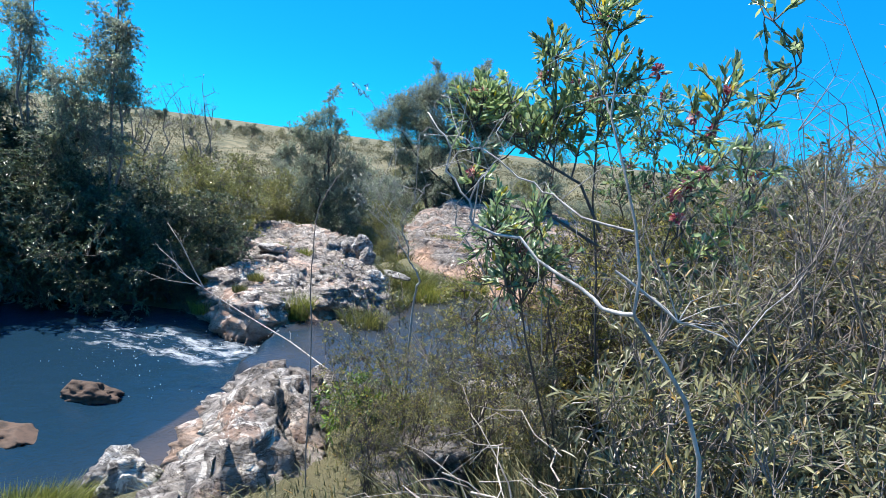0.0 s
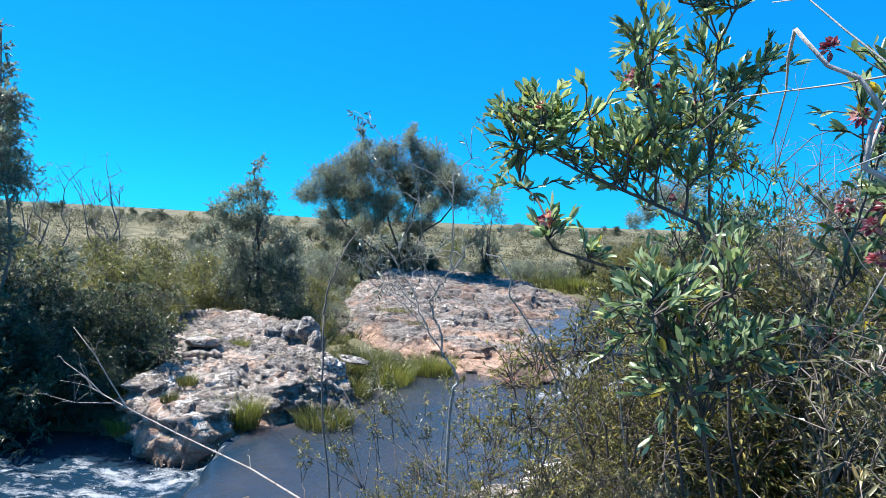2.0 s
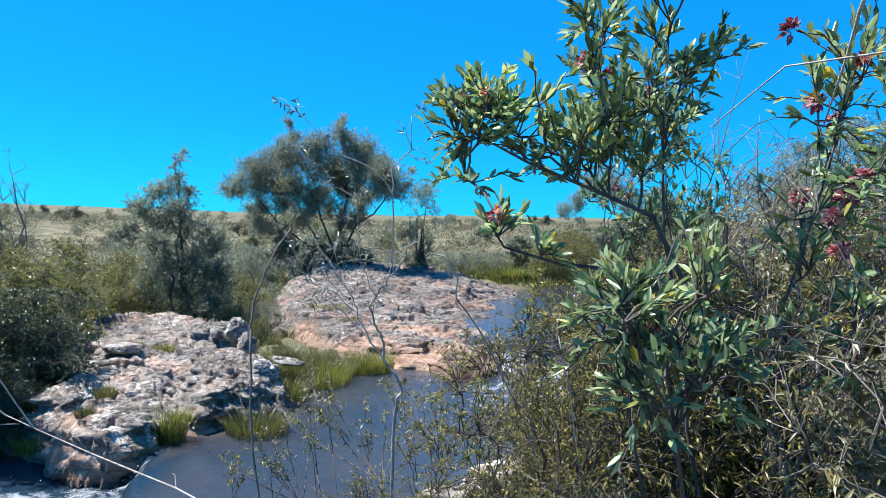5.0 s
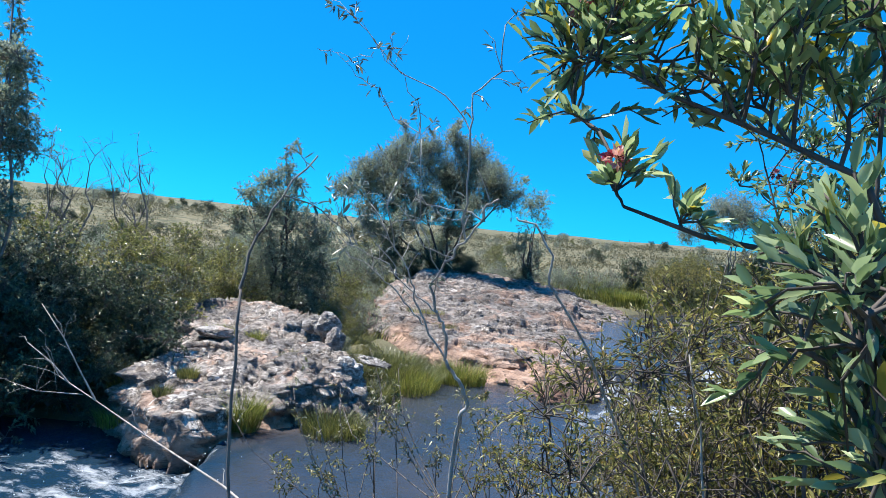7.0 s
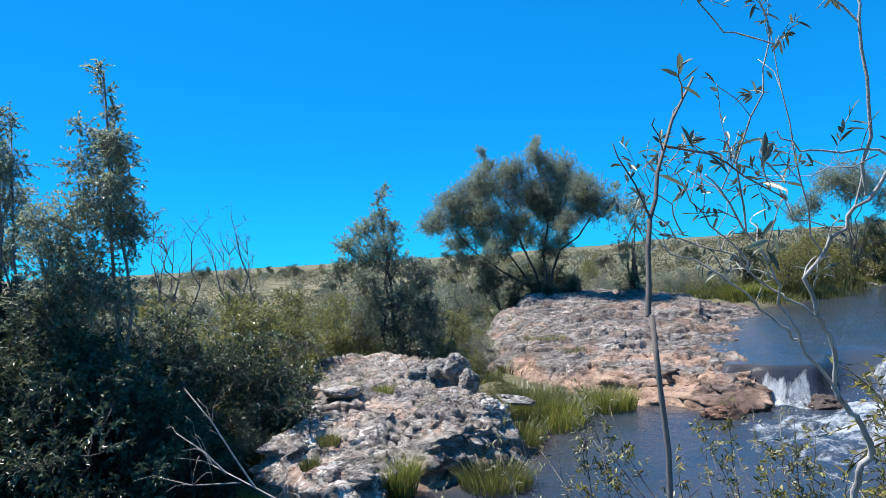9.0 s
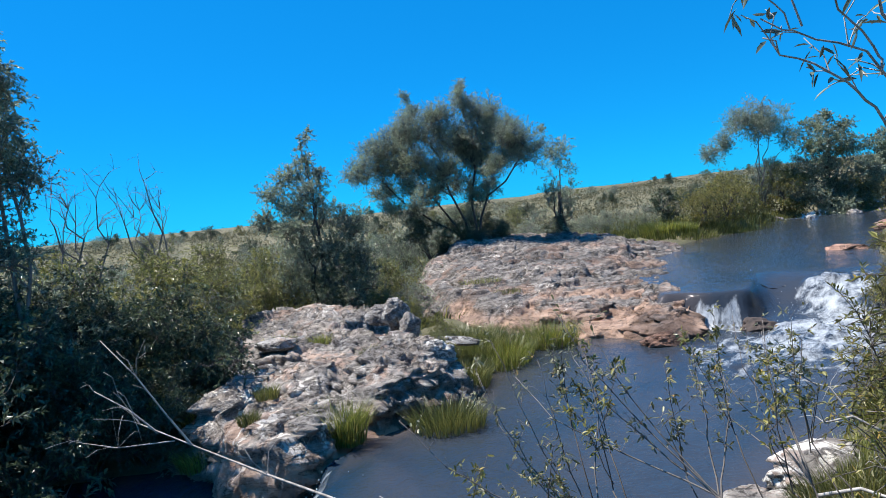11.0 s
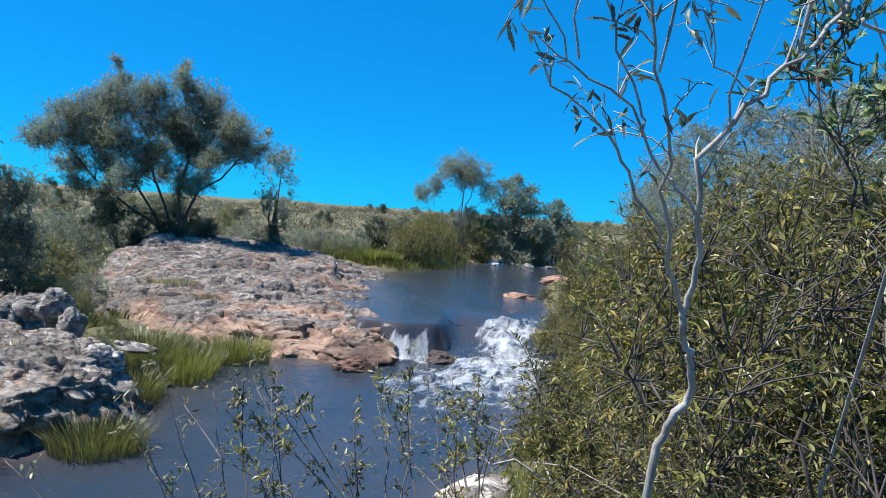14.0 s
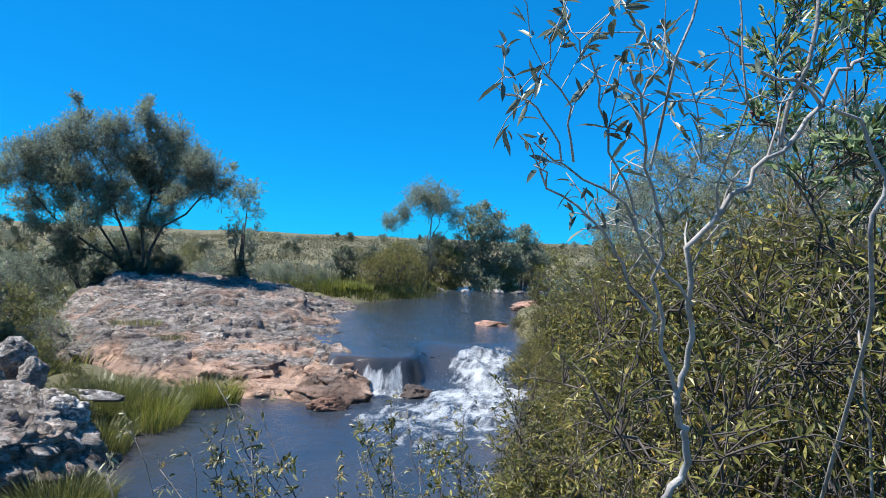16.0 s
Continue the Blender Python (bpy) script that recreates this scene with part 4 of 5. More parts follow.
sunny = lobed("bush", "sunlit olive-green bush on the far bank", "bush", 15, dome(15, 1.7, 0.85, 13), M_LIME, M_BARK, (0.055, 0.023), 4, 0.022, 6, 8, 14, 0.75)
stand(sunny, -7.2, 13.8)
for x, y, t, s in ((-7.9, 11.8, 20, 1.25), (-6.6, 12.2, 310, 1.15), (-6.0, 11.2, 75, 0.8), (-8.3, 14.8, 40, 1.2), (-6.3, 15.2, 80, 1.0), (-5.9, 14.0, 200, 0.8), (-9.8, 13.6, 120, 1.3), (-6.9, 17.0, 10, 1.1), (-5.0, 17.5, 300, 0.9), (-3.7, 14.6, 100, 0.55), (-4.0, 16.9, 33, 0.8), (-8.8, 18, 66, 1.2), (-3.1, 13.9, 210, 0.42)):
    again(sunny, x, y, t, s)
greyb = lobed("bush", "grey twiggy heath bush with small leaves", "bush", 16, dome(16, 1.65, 0.85, 13), M_GREY, M_BARK, (0.052, 0.019), 6, 0.020, 6, 9, 10, 0.75)
stand(greyb, -6.7, 13.2)
for x, y, t, s in ((-8.0, 13.0, 40, 1.1), (-4.5, 14.4, 140, 0.6), (-3.5, 15.3, 20, 0.7), (-9.2, 12.2, 270, 1.3), (-5.6, 18.8, 90, 1.1), (-7.6, 19.5, 190, 1.3), (-3.8, 19.8, 190, 0.9), (-10.8, 15.6, 250, 1.3)):
    again(greyb, x, y, t, s)
again(sunny, -6.0, 14.7, 50, 0.85)
again(sunny, -6.4, 13.3, 160, 0.95)
# extra bush in dark leaf colour, put here to shade the hollow
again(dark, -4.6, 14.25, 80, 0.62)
again(sunny, -2.0, 10.35, 40, 0.26, 0.25, "small leafy bush on the end of the islet")
again(sunny, -2.3, 12.2, 90, 0.32)
again(greyb, -2.9, 12.6, 90, 0.4)
# the rounder tree behind the islet; dark leaf colour stands for its shaded hollow
stand(lobed("tree", "bushy yellow-green small tree with a pointed top behind the islet", "tree", 17, [
    (0.0, 4.0, 0.09), (0.0, 3.75, 0.14), (-0.05, 3.45, 0.2), (0.12, 3.2, 0.2), (-0.32, 3.1, 0.34), (-0.8, 2.8, 0.28), (-0.45, 2.55, 0.4), (0.12, 2.75, 0.34), (-0.9, 2.3, 0.26), (0.35, 2.25, 0.4), (0.8, 2.05, 0.36),
    (-0.25, 2.0, 0.4), (0.2, 1.6, 0.45), (-0.5, 1.5, 0.42), (0.65, 1.3, 0.42), (-0.6, 0.9, 0.5), (0.25, 0.8, 0.5), (0.85, 0.7, 0.38)],
    M_GREY, M_DARKBARK, (0.050, 0.020), 3, 0.04, 17, 10, 14, 1.0, lean=(0, 0, 0.5)), -5.05, 15.0)
stand(shrub("bush", "tangled bush with shade-dark leaves at the foot of the small tree", "bush", 18, 1.6, 0.75, 55, M_DARK, M_DARKBARK, (0.06, 0.02), 9, 11, 0.28, 6, 0.03, 0.03), -4.3, 14.6)


def dead_tree(seed, h, spread_, label, r0=0.045):
    rng = np.random.default_rng(seed)
    root = thing("dead_tree", label, "tree", group="dead trees")
    for _ in range(5):
        sh = Shape()
        a = rng.uniform(0, 6.28)
        tip = np.array([math.cos(a) * spread_, math.sin(a) * spread_ * 0.6, h * rng.uniform(0.75, 1)])
        st = bend(rng, (0, 0, -0.1), tip, 8, 0.09)
        tube(sh, st, np.linspace(r0, r0 * 0.14, 8), 5)
        for _ in range(9):
            k = rng.integers(3, 8)
            e = st[k] + unit(rng.normal(size=3) * [1, 1, 0.5] + [0, 0, 1.1]) * rng.uniform(0.25, 0.8)
            b = bend(rng, st[k], e, 4, 0.12)
            tube(sh, b, np.linspace(r0 * 0.27, r0 * 0.07, 4), 4)
            for _ in range(2):
                e2 = b[2] + unit(rng.normal(size=3) + [0, 0, 0.8]) * rng.uniform(0.12, 0.3)
                tube(sh, bend(rng, b[2], e2, 3, 0.1), [r0 * 0.13, r0 * 0.09, r0 * 0.045], 3)
        part("stem", sh, M_BARK, root)
    return root


stand(dead_tree(21, 3.3, 0.6, "bare dead tree with thin grey limbs", 0.03), -8.8, 13.0)
stand(dead_tree(22, 3.5, 0.75, "bare dead tree with thin grey limbs", 0.032), -8.6, 15.2)

# the spreading tree on the slab
stand(lobed("tree", "spreading umbrella-shaped tree with several dark limbs on the rock slab", "tree", 31, [
    (0.02, 5.3, 0.14), (0.05, 4.9, 0.22), (0.1, 4.5, 0.4), (-1.75, 4.9, 0.16), (-1.6, 4.5, 0.3), (-0.8, 4.1, 0.6), (0.6, 4.05, 0.65), (1.1, 3.65, 0.6), (1.6, 3.25, 0.58), (2.05, 2.8, 0.5), (1.25, 2.85, 0.55),
    (0.35, 3.35, 0.75), (-0.5, 3.4, 0.75), (-1.5, 3.65, 0.7), (-2.3, 3.55, 0.65), (-3.0, 3.25, 0.6), (-3.4, 2.7, 0.5), (-2.5, 2.75, 0.7), (-1.6, 2.75, 0.65), (-0.6, 2.5, 0.5), (-2.0, 2.1, 0.5), (-2.9, 2.05, 0.45), (-1.1, 1.7, 0.45), (0.5, 2.6, 0.5), (-1.7, 1.4, 0.4), (-2.5, 1.5, 0.4), (0.7, 1.9, 0.3), (-0.4, 1.2, 0.35), (2.5, 3.5, 0.14), (-0.25, 2.0, 0.5), (0.25, 1.55, 0.42), (-0.9, 2.2, 0.5), (0.1, 2.9, 0.6), (0.95, 2.3, 0.4), (-0.1, 0.9, 0.4), (-0.85, 0.9, 0.42), (-1.9, 0.9, 0.4)],
    M_GREY, M_DARKBARK, (0.062, 0.022), 0, 0.05, 18, 12, 10, 2.2, lean=(0, 0, 0.8), trunks=[
        [(0.05, 0, -0.2), (0.12, 0, 0.7), (0.05, 0.05, 1.5), (0.25, 0.1, 2.4), (0.3, 0, 3.4), (0.1, 0, 4.4)], [(-0.1, 0, -0.2), (-0.5, 0.1, 0.5), (-1.3, 0.2, 1.0), (-2.2, 0.2, 1.7), (-3.0, 0.1, 2.7)],
        [(-0.05, 0.1, -0.2), (-0.2, -0.2, 0.9), (-0.6, -0.3, 1.9), (-0.8, -0.3, 3.0), (-1.5, -0.2, 4.2)], [(0.1, 0, -0.2), (0.3, -0.1, 0.9), (0.6, -0.1, 1.6), (1.2, 0, 2.0), (1.8, 0, 2.8)],
        [(-0.2, 0.1, -0.2), (-0.6, 0.3, 0.8), (-1.2, 0.4, 1.7), (-1.7, 0.3, 2.8)]]), -2.75, 23.4, z=1.0)
stand(shrub("bush", "thin upright dark shrub beside the spreading tree", "bush", 33, 2.6, 0.55, 40, M_GREY, M_DARKBARK, (0.08, 0.02), 8, 11, 0.32, 6, 0.03, 0.04, lean=(0, 0, 1.0)), 0.2, 24.6, 0, 1.35, 0.8)
for x, y, t, s in ((-4.6, 24.9, 0, 1.25), (-5.8, 22.5, 90, 1.2), (-3.6, 26.0, 70, 1.35), (-2.2, 25.8, 150, 1.2), (-0.8, 26.3, 250, 1.25), (0.4, 26.6, 310, 1.1), (1.6, 26.8, 60, 0.8), (-6.5, 25, 200, 1.4), (-1.2, 27.0, 30, 0.9), (3.0, 27.5, 10, 0.8)):
    again(greyb, x, y, t, s)

for x, y, t, s in ((-3.2, 22.9, 0, 0.6), (-1.8, 23.1, 90, 0.52), (-4.2, 23.0, 200, 0.7), (0.0, 24.5, 60, 0.5), (-2.5, 24.2, 10, 0.7), (-2.5, 22.7, 130, 0.42)):
    again(dark, x, y, t, s, 0.92, "dark low bush in the shade of the spreading tree")

# bushes round the head of the upper pool
stand(lobed("tree", "open airy tree with a rounded top above the upper pool", "tree", 41, [
    (0.1, 4.3, 0.75), (-0.6, 4.1, 0.7), (0.8, 4.0, 0.65), (0.1, 3.6, 0.6), (-1.2, 3.3, 0.55), (-1.8, 2.8, 0.5), (1.3, 3.1, 0.55), (-0.9, 1.3, 0.8), (0.5, 1.0, 0.9), (-1.8, 1.0, 0.7)],
    M_GREY, M_BARK, (0.075, 0.026), 5, 0.035, 11, 10, 10, 1.2), 8.9, 32.4)
stand(lobed("tree", "dense dark bushy tree at the head of the pool", "tree", 42, [
    (0.2, 4.7, 0.3), (-0.4, 4.4, 0.4), (0.7, 4.2, 0.4), (-0.1, 3.8, 0.6), (-0.8, 3.4, 0.55), (1.0, 3.3, 0.6), (0.2, 2.8, 0.7), (-1.0, 2.4, 0.6), (1.3, 2.3, 0.6), (0.3, 1.7, 0.8), (-0.9, 1.3, 0.7), (1.2, 1.1, 0.8), (0, 0.7, 0.8)],
    M_GREY, M_DARKBARK, (0.095, 0.04), 4, 0.05, 9, 8, 15, 1.0), 11.6, 32.0)
stand(lobed("tree", "rounded grey-green tree at the head of the pool", "tree", 43, [
    (0, 3.6, 0.4), (-0.5, 3.2, 0.4), (0.5, 3.0, 0.5), (-0.2, 2.5, 0.6), (0.7, 2.1, 0.5), (-0.7, 1.8, 0.6), (0.3, 1.3, 0.7), (-0.5, 0.8, 0.7)], M_GREY, M_DARKBARK, (0.095, 0.04), 4, 0.05, 9, 8, 14, 0.9), 14.3, 33.0)
hang = shrub("bush", "bush with drooping twigs at the edge of the pool", "bush", 44, 1.7, 1.1, 60, M_OLIVE, M_DARKBARK, (0.09, 0.022), 10, 12, 0.38, 6, 0.03, 0.02, lean=(0, 0, -0.3))
stand(hang, 5.9, 27.2)
again(hang, 9.9, 32.3, 90, 1.3)
again(hang, 6.6, 29.0, 40, 1.15)
again(hang, 5.0, 26.4, 300, 0.8)
again(hang, 7.6, 31.0, 200, 0.9)
again(hang, 12.6, 32.6, 200, 1.2)
again(hang, 16.2, 33.6, 20, 1.5)
stand(shrub("bush", "small dark green bush beyond the pool", "bush", 45, 1.45, 0.6, 40, M_DARK, M_DARKBARK, (0.09, 0.035), 8, 12, 0.3, 4, 0.03, 0.05), 4.5, 29.8)

# heath on the plain and the far slope
rng = np.random.default_rng(51)
spots = [(-6, 22), (9, 36), (-12, 18), (6, 33)]
n = 0
while n < 165:
    r, a = 24 + 130 * rng.random() ** 1.7, rng.uniform(-0.75, 0.62)
    x, y = r * math.sin(a), 3 + r * math.cos(a)
    if inside(np.array([x]), np.array([y]), RIVER)[0] > -0.8 or inside(np.array([x]), np.array([y]), SLAB)[0] > -0.3:
        continue
    again((greyb, sunny, greyb, dark)[n % 4], x, y, rng.uniform(0, 360), rng.uniform(0.45, 0.95) * (1 + max(0, r - 60) / 90), label="low heath bush on open plain")
    n += 1

# low scrub far out, too small to tell apart
r, a = 30 + 120 * rng.random(3000) ** 1.3, rng.uniform(-0.95, 0.75, 3000)
hx, hy = r * np.sin(a), 3 + r * np.cos(a)
far_off = (inside(hx, hy, RIVER) < -1.0) & (inside(hx, hy, SLAB) < -0.5)
hx, hy, r = hx[far_off], hy[far_off], r[far_off]
size = rng.uniform(0.35, 0.8, len(hx)) * (0.7 + r / 110)
base = np.stack([hx, hy, land(hx, hy)], 1)
off = rng.normal(size=(48, len(hx), 3)) * [0.55, 0.55, 0.22] + [0, 0, 0.28]
pts = (base[None] + off * size[None, :, None]).reshape(-1, 3)
s = Shape()
leaves(s, rng, pts, unit(rng.normal(size=pts.shape) + [0, 0, 0.8]), np.tile(size * 0.24, 48), np.tile(size * 0.11, 48))
tagged(new("heath_scrub", s.mesh("heath_scrub", M_SCRUB, False)), "low olive heath scrub scattered over the far slope", "scrub", kind="stuff")

# trees on the rise to the right
slope = shrub("tree", "grey-green bushy tree on the rise above the bank", "tree", 46, 3.4, 1.5, 95, M_GREY, M_BARK, (0.075, 0.02), 11, 13, 0.42, 5, 0.04, 0.05, 0.5)
stand(slope, 7.9, 14.2, 0, 0.78)
for x, y, t, s in ((8.6, 13.2, 60, 0.85), (9.8, 12.2, 140, 0.95), (9.4, 16.8, 220, 0.7), (10.8, 14.8, 300, 0.95), (6.9, 11.4, 20, 0.66), (8.2, 9.8, 100, 0.9), (11.5, 9.5, 100, 1.1), (10.5, 18.5, 10, 0.9), (12.5, 22, 10, 0.9)):
    again(slope, x, y, t, s)
stand(lobed("bush", "light green leafy bush leaning over the water", "bush", 47, dome(47, 1.5, 0.65, 12), M_LIME, M_BARK, (0.06, 0.02), 4, 0.016, 9, 8, 13, 0.6), 4.5, 11.9)

# the thicket on the right bank
thick = lobed("bush", "thick olive-green bush with fine narrow leaves on the bank", "bush", 48, dome(48, 1.95, 0.85, 18), M_OLIVE, M_DARKBARK, (0.046, 0.0125), 7, 0.014, 10, 9, 15, 0.8)
grizzled = lobed("bush", "grey-green bush full of dry twigs on the bank", "bush", 57, dome(57, 2.1, 0.85, 16), M_GREY, M_BARK, (0.046, 0.012), 9, 0.014, 8, 11, 9, 0.8, lean=(0, 0, 0.7))
yellow = lobed("bush", "yellow-green bush with broader leaves on the bank", "bush", 58, dome(58, 1.7, 0.8, 15), M_OLIVE, M_DARKBARK, (0.048, 0.0155), 6, 0.013, 9, 9, 13, 0.75)
stand(thick, 1.92, 6.2)
stand(grizzled, 2.75, 7.0, 0, 0.9)
stand(yellow, 1.95, 5.0, 0, 0.9)
for ob, x, y, t, s in ((thick, 3.2, 8.6, 100, 0.7), (grizzled, 2.9, 6.3, 230, 1.15), (thick, 3.5, 8.3, 300, 1.0), (thick, 2.7, 4.8, 20, 1.15), (yellow, 4.1, 6.9, 70, 1.35), (grizzled, 4.4, 9.3, 170, 1.2), (yellow, 2.3, 7.5, 190, 0.5),
                       (thick, 2.5, 6.0, 190, 1.0), (thick, 2.15, 6.9, 90, 0.55), (grizzled, 5.5, 8.1, 200, 1.4), (thick, 3.7, 9.9, 30, 0.7), (yellow, 4.8, 11.6, 80, 0.9), (yellow, 2.95, 9.1, 10, 0.62), (thick, 3.45, 10.4, 60, 0.62),
                       (thick, 2.4, 8.2, 140, 0.5), (yellow, 4.2, 11.4, 200, 0.7), (yellow, 1.85, 7.4, 250, 0.5), (yellow, 1.45, 6.75, 20, 0.34), (yellow, 1.15, 6.2, 120, 0.3), (grizzled, 3.0, 5.4, 80, 1.1), (thick, 1.95, 5.75, 300, 0.95), (yellow, 1.72, 6.1, 140, 0.9),
                       (yellow, 3.75, 11.1, 40, 0.6), (yellow, 4.35, 12.6, 150, 0.6), (thick, 4.9, 13.6, 220, 0.6), (yellow, 3.4, 9.7, 320, 0.55), (thick, 5.3, 12.4, 80, 0.8)):
    again(ob, x + (0.38 if y > 8 and s > 0.65 else 0.12), y, t, s * (0.88 if y > 8 and s > 0.8 else 1.0))
tall = shrub("bush", "tall twiggy bush with thin grey stems", "bush", 49, 2.4, 0.7, 34, M_DRYLEAF, M_BARK, (0.05, 0.014), 8, 8, 0.3, 9, 0.014, 0.2, lean=(0, 0, 1.1))
stand(tall, 2.2, 4.3, 0, 0.9)
for x, y, t, s in ((3.0, 3.9, 60, 1.0), (3.8, 5.2, 120, 1.15), (3.4, 3.0, 200, 1.0), (1.9, 3.0, 150, 0.85), (2.55, 3.2, 280, 0.95), (2.8, 2.5, 20, 0.95), (2.45, 5.5, 40, 1.0)):
    again(tall, x, y, t, s)

for k, (x, y, t, s) in enumerate(((2.3, 4.7, 140, 0.9), (2.6, 5.7, 250, 0.95), (2.9, 4.2, 80, 0.85), (3.4, 5.0, 10, 0.95))):
    stand(dead_tree(230 + k, 2.6, 0.6, "bare grey twiggy stems standing in the thicket", 0.017), x, y, t, s)

# bare shoots over the undergrowth by the path
for k, (x, y, t, s) in enumerate(((1.75, 2.3, 0, 0.8), (2.1, 2.6, 100, 0.95), (2.5, 2.3, 40, 0.95), (2.7, 3.0, 160, 1.05))):
    stand(dead_tree(260 + k, 2.5, 0.5, "leafless grey shoots standing over the dry undergrowth", 0.010), x, y, t, s)

# fine bushes between the path and the water
fineb = shrub("bush", "fine-leaved olive bush with wiry dark twigs at the water's edge", "bush", 52, 1.4, 0.66, 52, M_OLIVE, M_DARKBARK, (0.036, 0.0105), 9, 9, 0.25, 9, 0.011, 0.12)
stand(fineb, 0.95, 4.3, 0, 1.08)
for x, y, t, s in ((1.45, 4.95, 70, 1.3), (1.3, 5.5, 200, 0.8), (0.55, 4.4, 30, 0.74), (0.05, 3.9, 300, 0.6), (0.35, 3.4, 100, 0.5), (0.75, 3.5, 220, 0.62), (0.0, 3.5, 20, 0.58), (1.25, 4.8, 90, 0.95), (1.75, 4.5, 10, 1.3), (0.15, 3.0, 250, 0.4)):
    again(fineb, x, y, t, s)

stand(shrub("bush", "low fresh green plant with narrow bright leaves between the rocks", "bush", 59, 0.3, 0.38, 30, M_GREEN, M_BARK, (0.055, 0.015), 6, 9, 0.13, 6, 0.005, 0.1, fine=True), -0.2, 3.75, z=0.66)

# dry undergrowth beside the path
dry = shrub("bush", "half-dry upright undergrowth with long grey-green leaves", "bush", 53, 1.55, 0.5, 46, M_DRYLEAF, M_BARK, (0.072, 0.0135), 8, 8, 0.28, 10, 0.008, 0.08, lean=(0, 0, 1.0), fine=True)
stand(dry, 1.75, 2.3)
for x, y, t, s in ((2.1, 2.9, 60, 1.0), (2.6, 2.0, 120, 1.1), (3.1, 2.8, 260, 1.15), (2.4, 3.6, 320, 0.95), (1.1, 3.5, 10, 0.5), (3.7, 2.1, 90, 1.2), (3.2, 3.9, 30, 1.1), (2.0, 1.6, 30, 0.75), (2.9, 1.3, 10, 0.9)):
    again(dry, x, y, t, s)

# the flowering shrub
rng = np.random.default_rng(61)
stems = [bend(rng, (1.02, 2.78, 0.5), (0.88, 2.72, 3.05), 9, 0.03), bend(rng, (1.0, 2.72, 0.5), (0.78, 2.66, 2.2), 8, 0.04), bend(rng, (1.1, 2.75, 0.5), (1.26, 2.55, 2.75), 8, 0.05),
         np.array([(0.95, 2.72, 2.36), (0.84, 2.68, 2.55), (0.68, 2.70, 2.62), (0.50, 2.76, 2.70), (0.34, 2.81, 2.79)]), np.array([(0.95, 2.72, 2.30), (0.75, 2.66, 2.40), (0.56, 2.62, 2.42), (0.42, 2.61, 2.46)])]
low_stems = [np.array([(0.98, 2.55, 1.15), (0.84, 2.30, 1.65), (0.73, 2.16, 2.0), (0.67, 2.10, 2.25), (0.64, 2.08, 2.42)])]
arm = [(p + rng.normal(size=3) * 0.06, 0.08) for p in np.linspace((0.27, 2.84, 2.84), (0.74, 2.69, 2.70), 24)] + [(np.array((0.40, 2.61, 2.49)), 0.06), (np.array((0.52, 2.62, 2.44)), 0.06)]
upper = crown(rng, 24, 0.82, 2.72, 2.78, 3.25, 0.26, 0.2, 0.10, 0.5)
body = crown(rng, 22, 0.66, 2.10, 2.08, 2.44, 0.125, 0.13, 0.08, 0.6)
beyond = crown(rng, 16, 1.28, 2.55, 2.1, 2.95, 0.2, 0.22, 0.11, 0.5) + crown(rng, 5, 1.5, 2.7, 2.6, 3.3, 0.25, 0.25, 0.10, 0.5)


def flowering(label, stems, cl, heads, r0=0.0075, leaf=0.052):
    root = thing("flowering_shrub", label, "shrub")
    wood, (p, d) = grow(rng, stems, [(c, k * 1.5) for c, k in cl], r0, 6, 9, lean=(0, 0, 0.75), first=0.15, fan=0.42)
    part("stem", wood, M_DARKBARK, root)
    lv = Shape()
    leaves(lv, rng, p, unit(d + [0, 0, 0.3]), leaf, leaf * 0.34, True, 0.1)
    part("foliage", lv, M_GLOSSY, root, soft=True)
    for c in heads:
        fl = Shape()
        w = unit(rng.normal(size=(34, 3)) + [0, 0, 0.2])
        leaves(fl, rng, np.array(c) + [0, 0, 0.05] + w * 0.008, w, 0.024, 0.015, True, 0.1)
        head = part("flower", fl, M_PETAL, root, "crimson and pink flower head")
        st = Shape()
        w = unit(rng.normal(size=(14, 3)) + [0, 0, 0.6])
        leaves(st, rng, np.array(c) + [0, 0, 0.055] + w * 0.004, w, 0.020, 0.006)
        part("flower_centre", st, M_CENTRE, head, "pale stamens", False)
    return root


heads = [arm[3][0], arm[12][0], arm[24][0]] + [upper[k][0] for k in (0, 4, 9, 15)] + [c for c, _ in beyond[::3]] + [(1.22, 2.44, 2.55), (1.18, 2.42, 2.5), (1.27, 2.46, 2.6), (1.2, 2.42, 2.42), (1.05, 2.40, 2.93)]
near_shrub = flowering("broad-leaved shrub with glossy green leaves and red flower heads", stems, arm + upper + beyond, heads)
near_shrub.matrix_world = pose(-0.096, -0.41, -1.124) @ Matrix.Scale(1.45, 4)
low_shrub = flowering("leafy side shoots of a glossy green shrub beside the path", low_stems, body, [body[2][0]], 0.006, 0.040)
low_shrub.matrix_world = near_shrub.matrix_world.copy()
stems = [bend(rng, (2.1, 4.8, 0.6), (1.95, 4.75, 2.9), 8, 0.04), bend(rng, (2.05, 4.8, 0.6), (1.6, 4.8, 2.8), 8, 0.05)]
cl = crown(rng, 44, 1.88, 4.75, 2.3, 3.3, 0.42, 0.34, 0.12, 0.5)
far_shrub = flowering("broad-leaved shrub with red flower heads behind the pale sapling", stems, cl, [c for c, _ in cl[::6]], 0.010)
far_shrub.matrix_world = pose(-0.28, 0.08, 0)

# the pale dead branchwork before it
rng = np.random.default_rng(62)


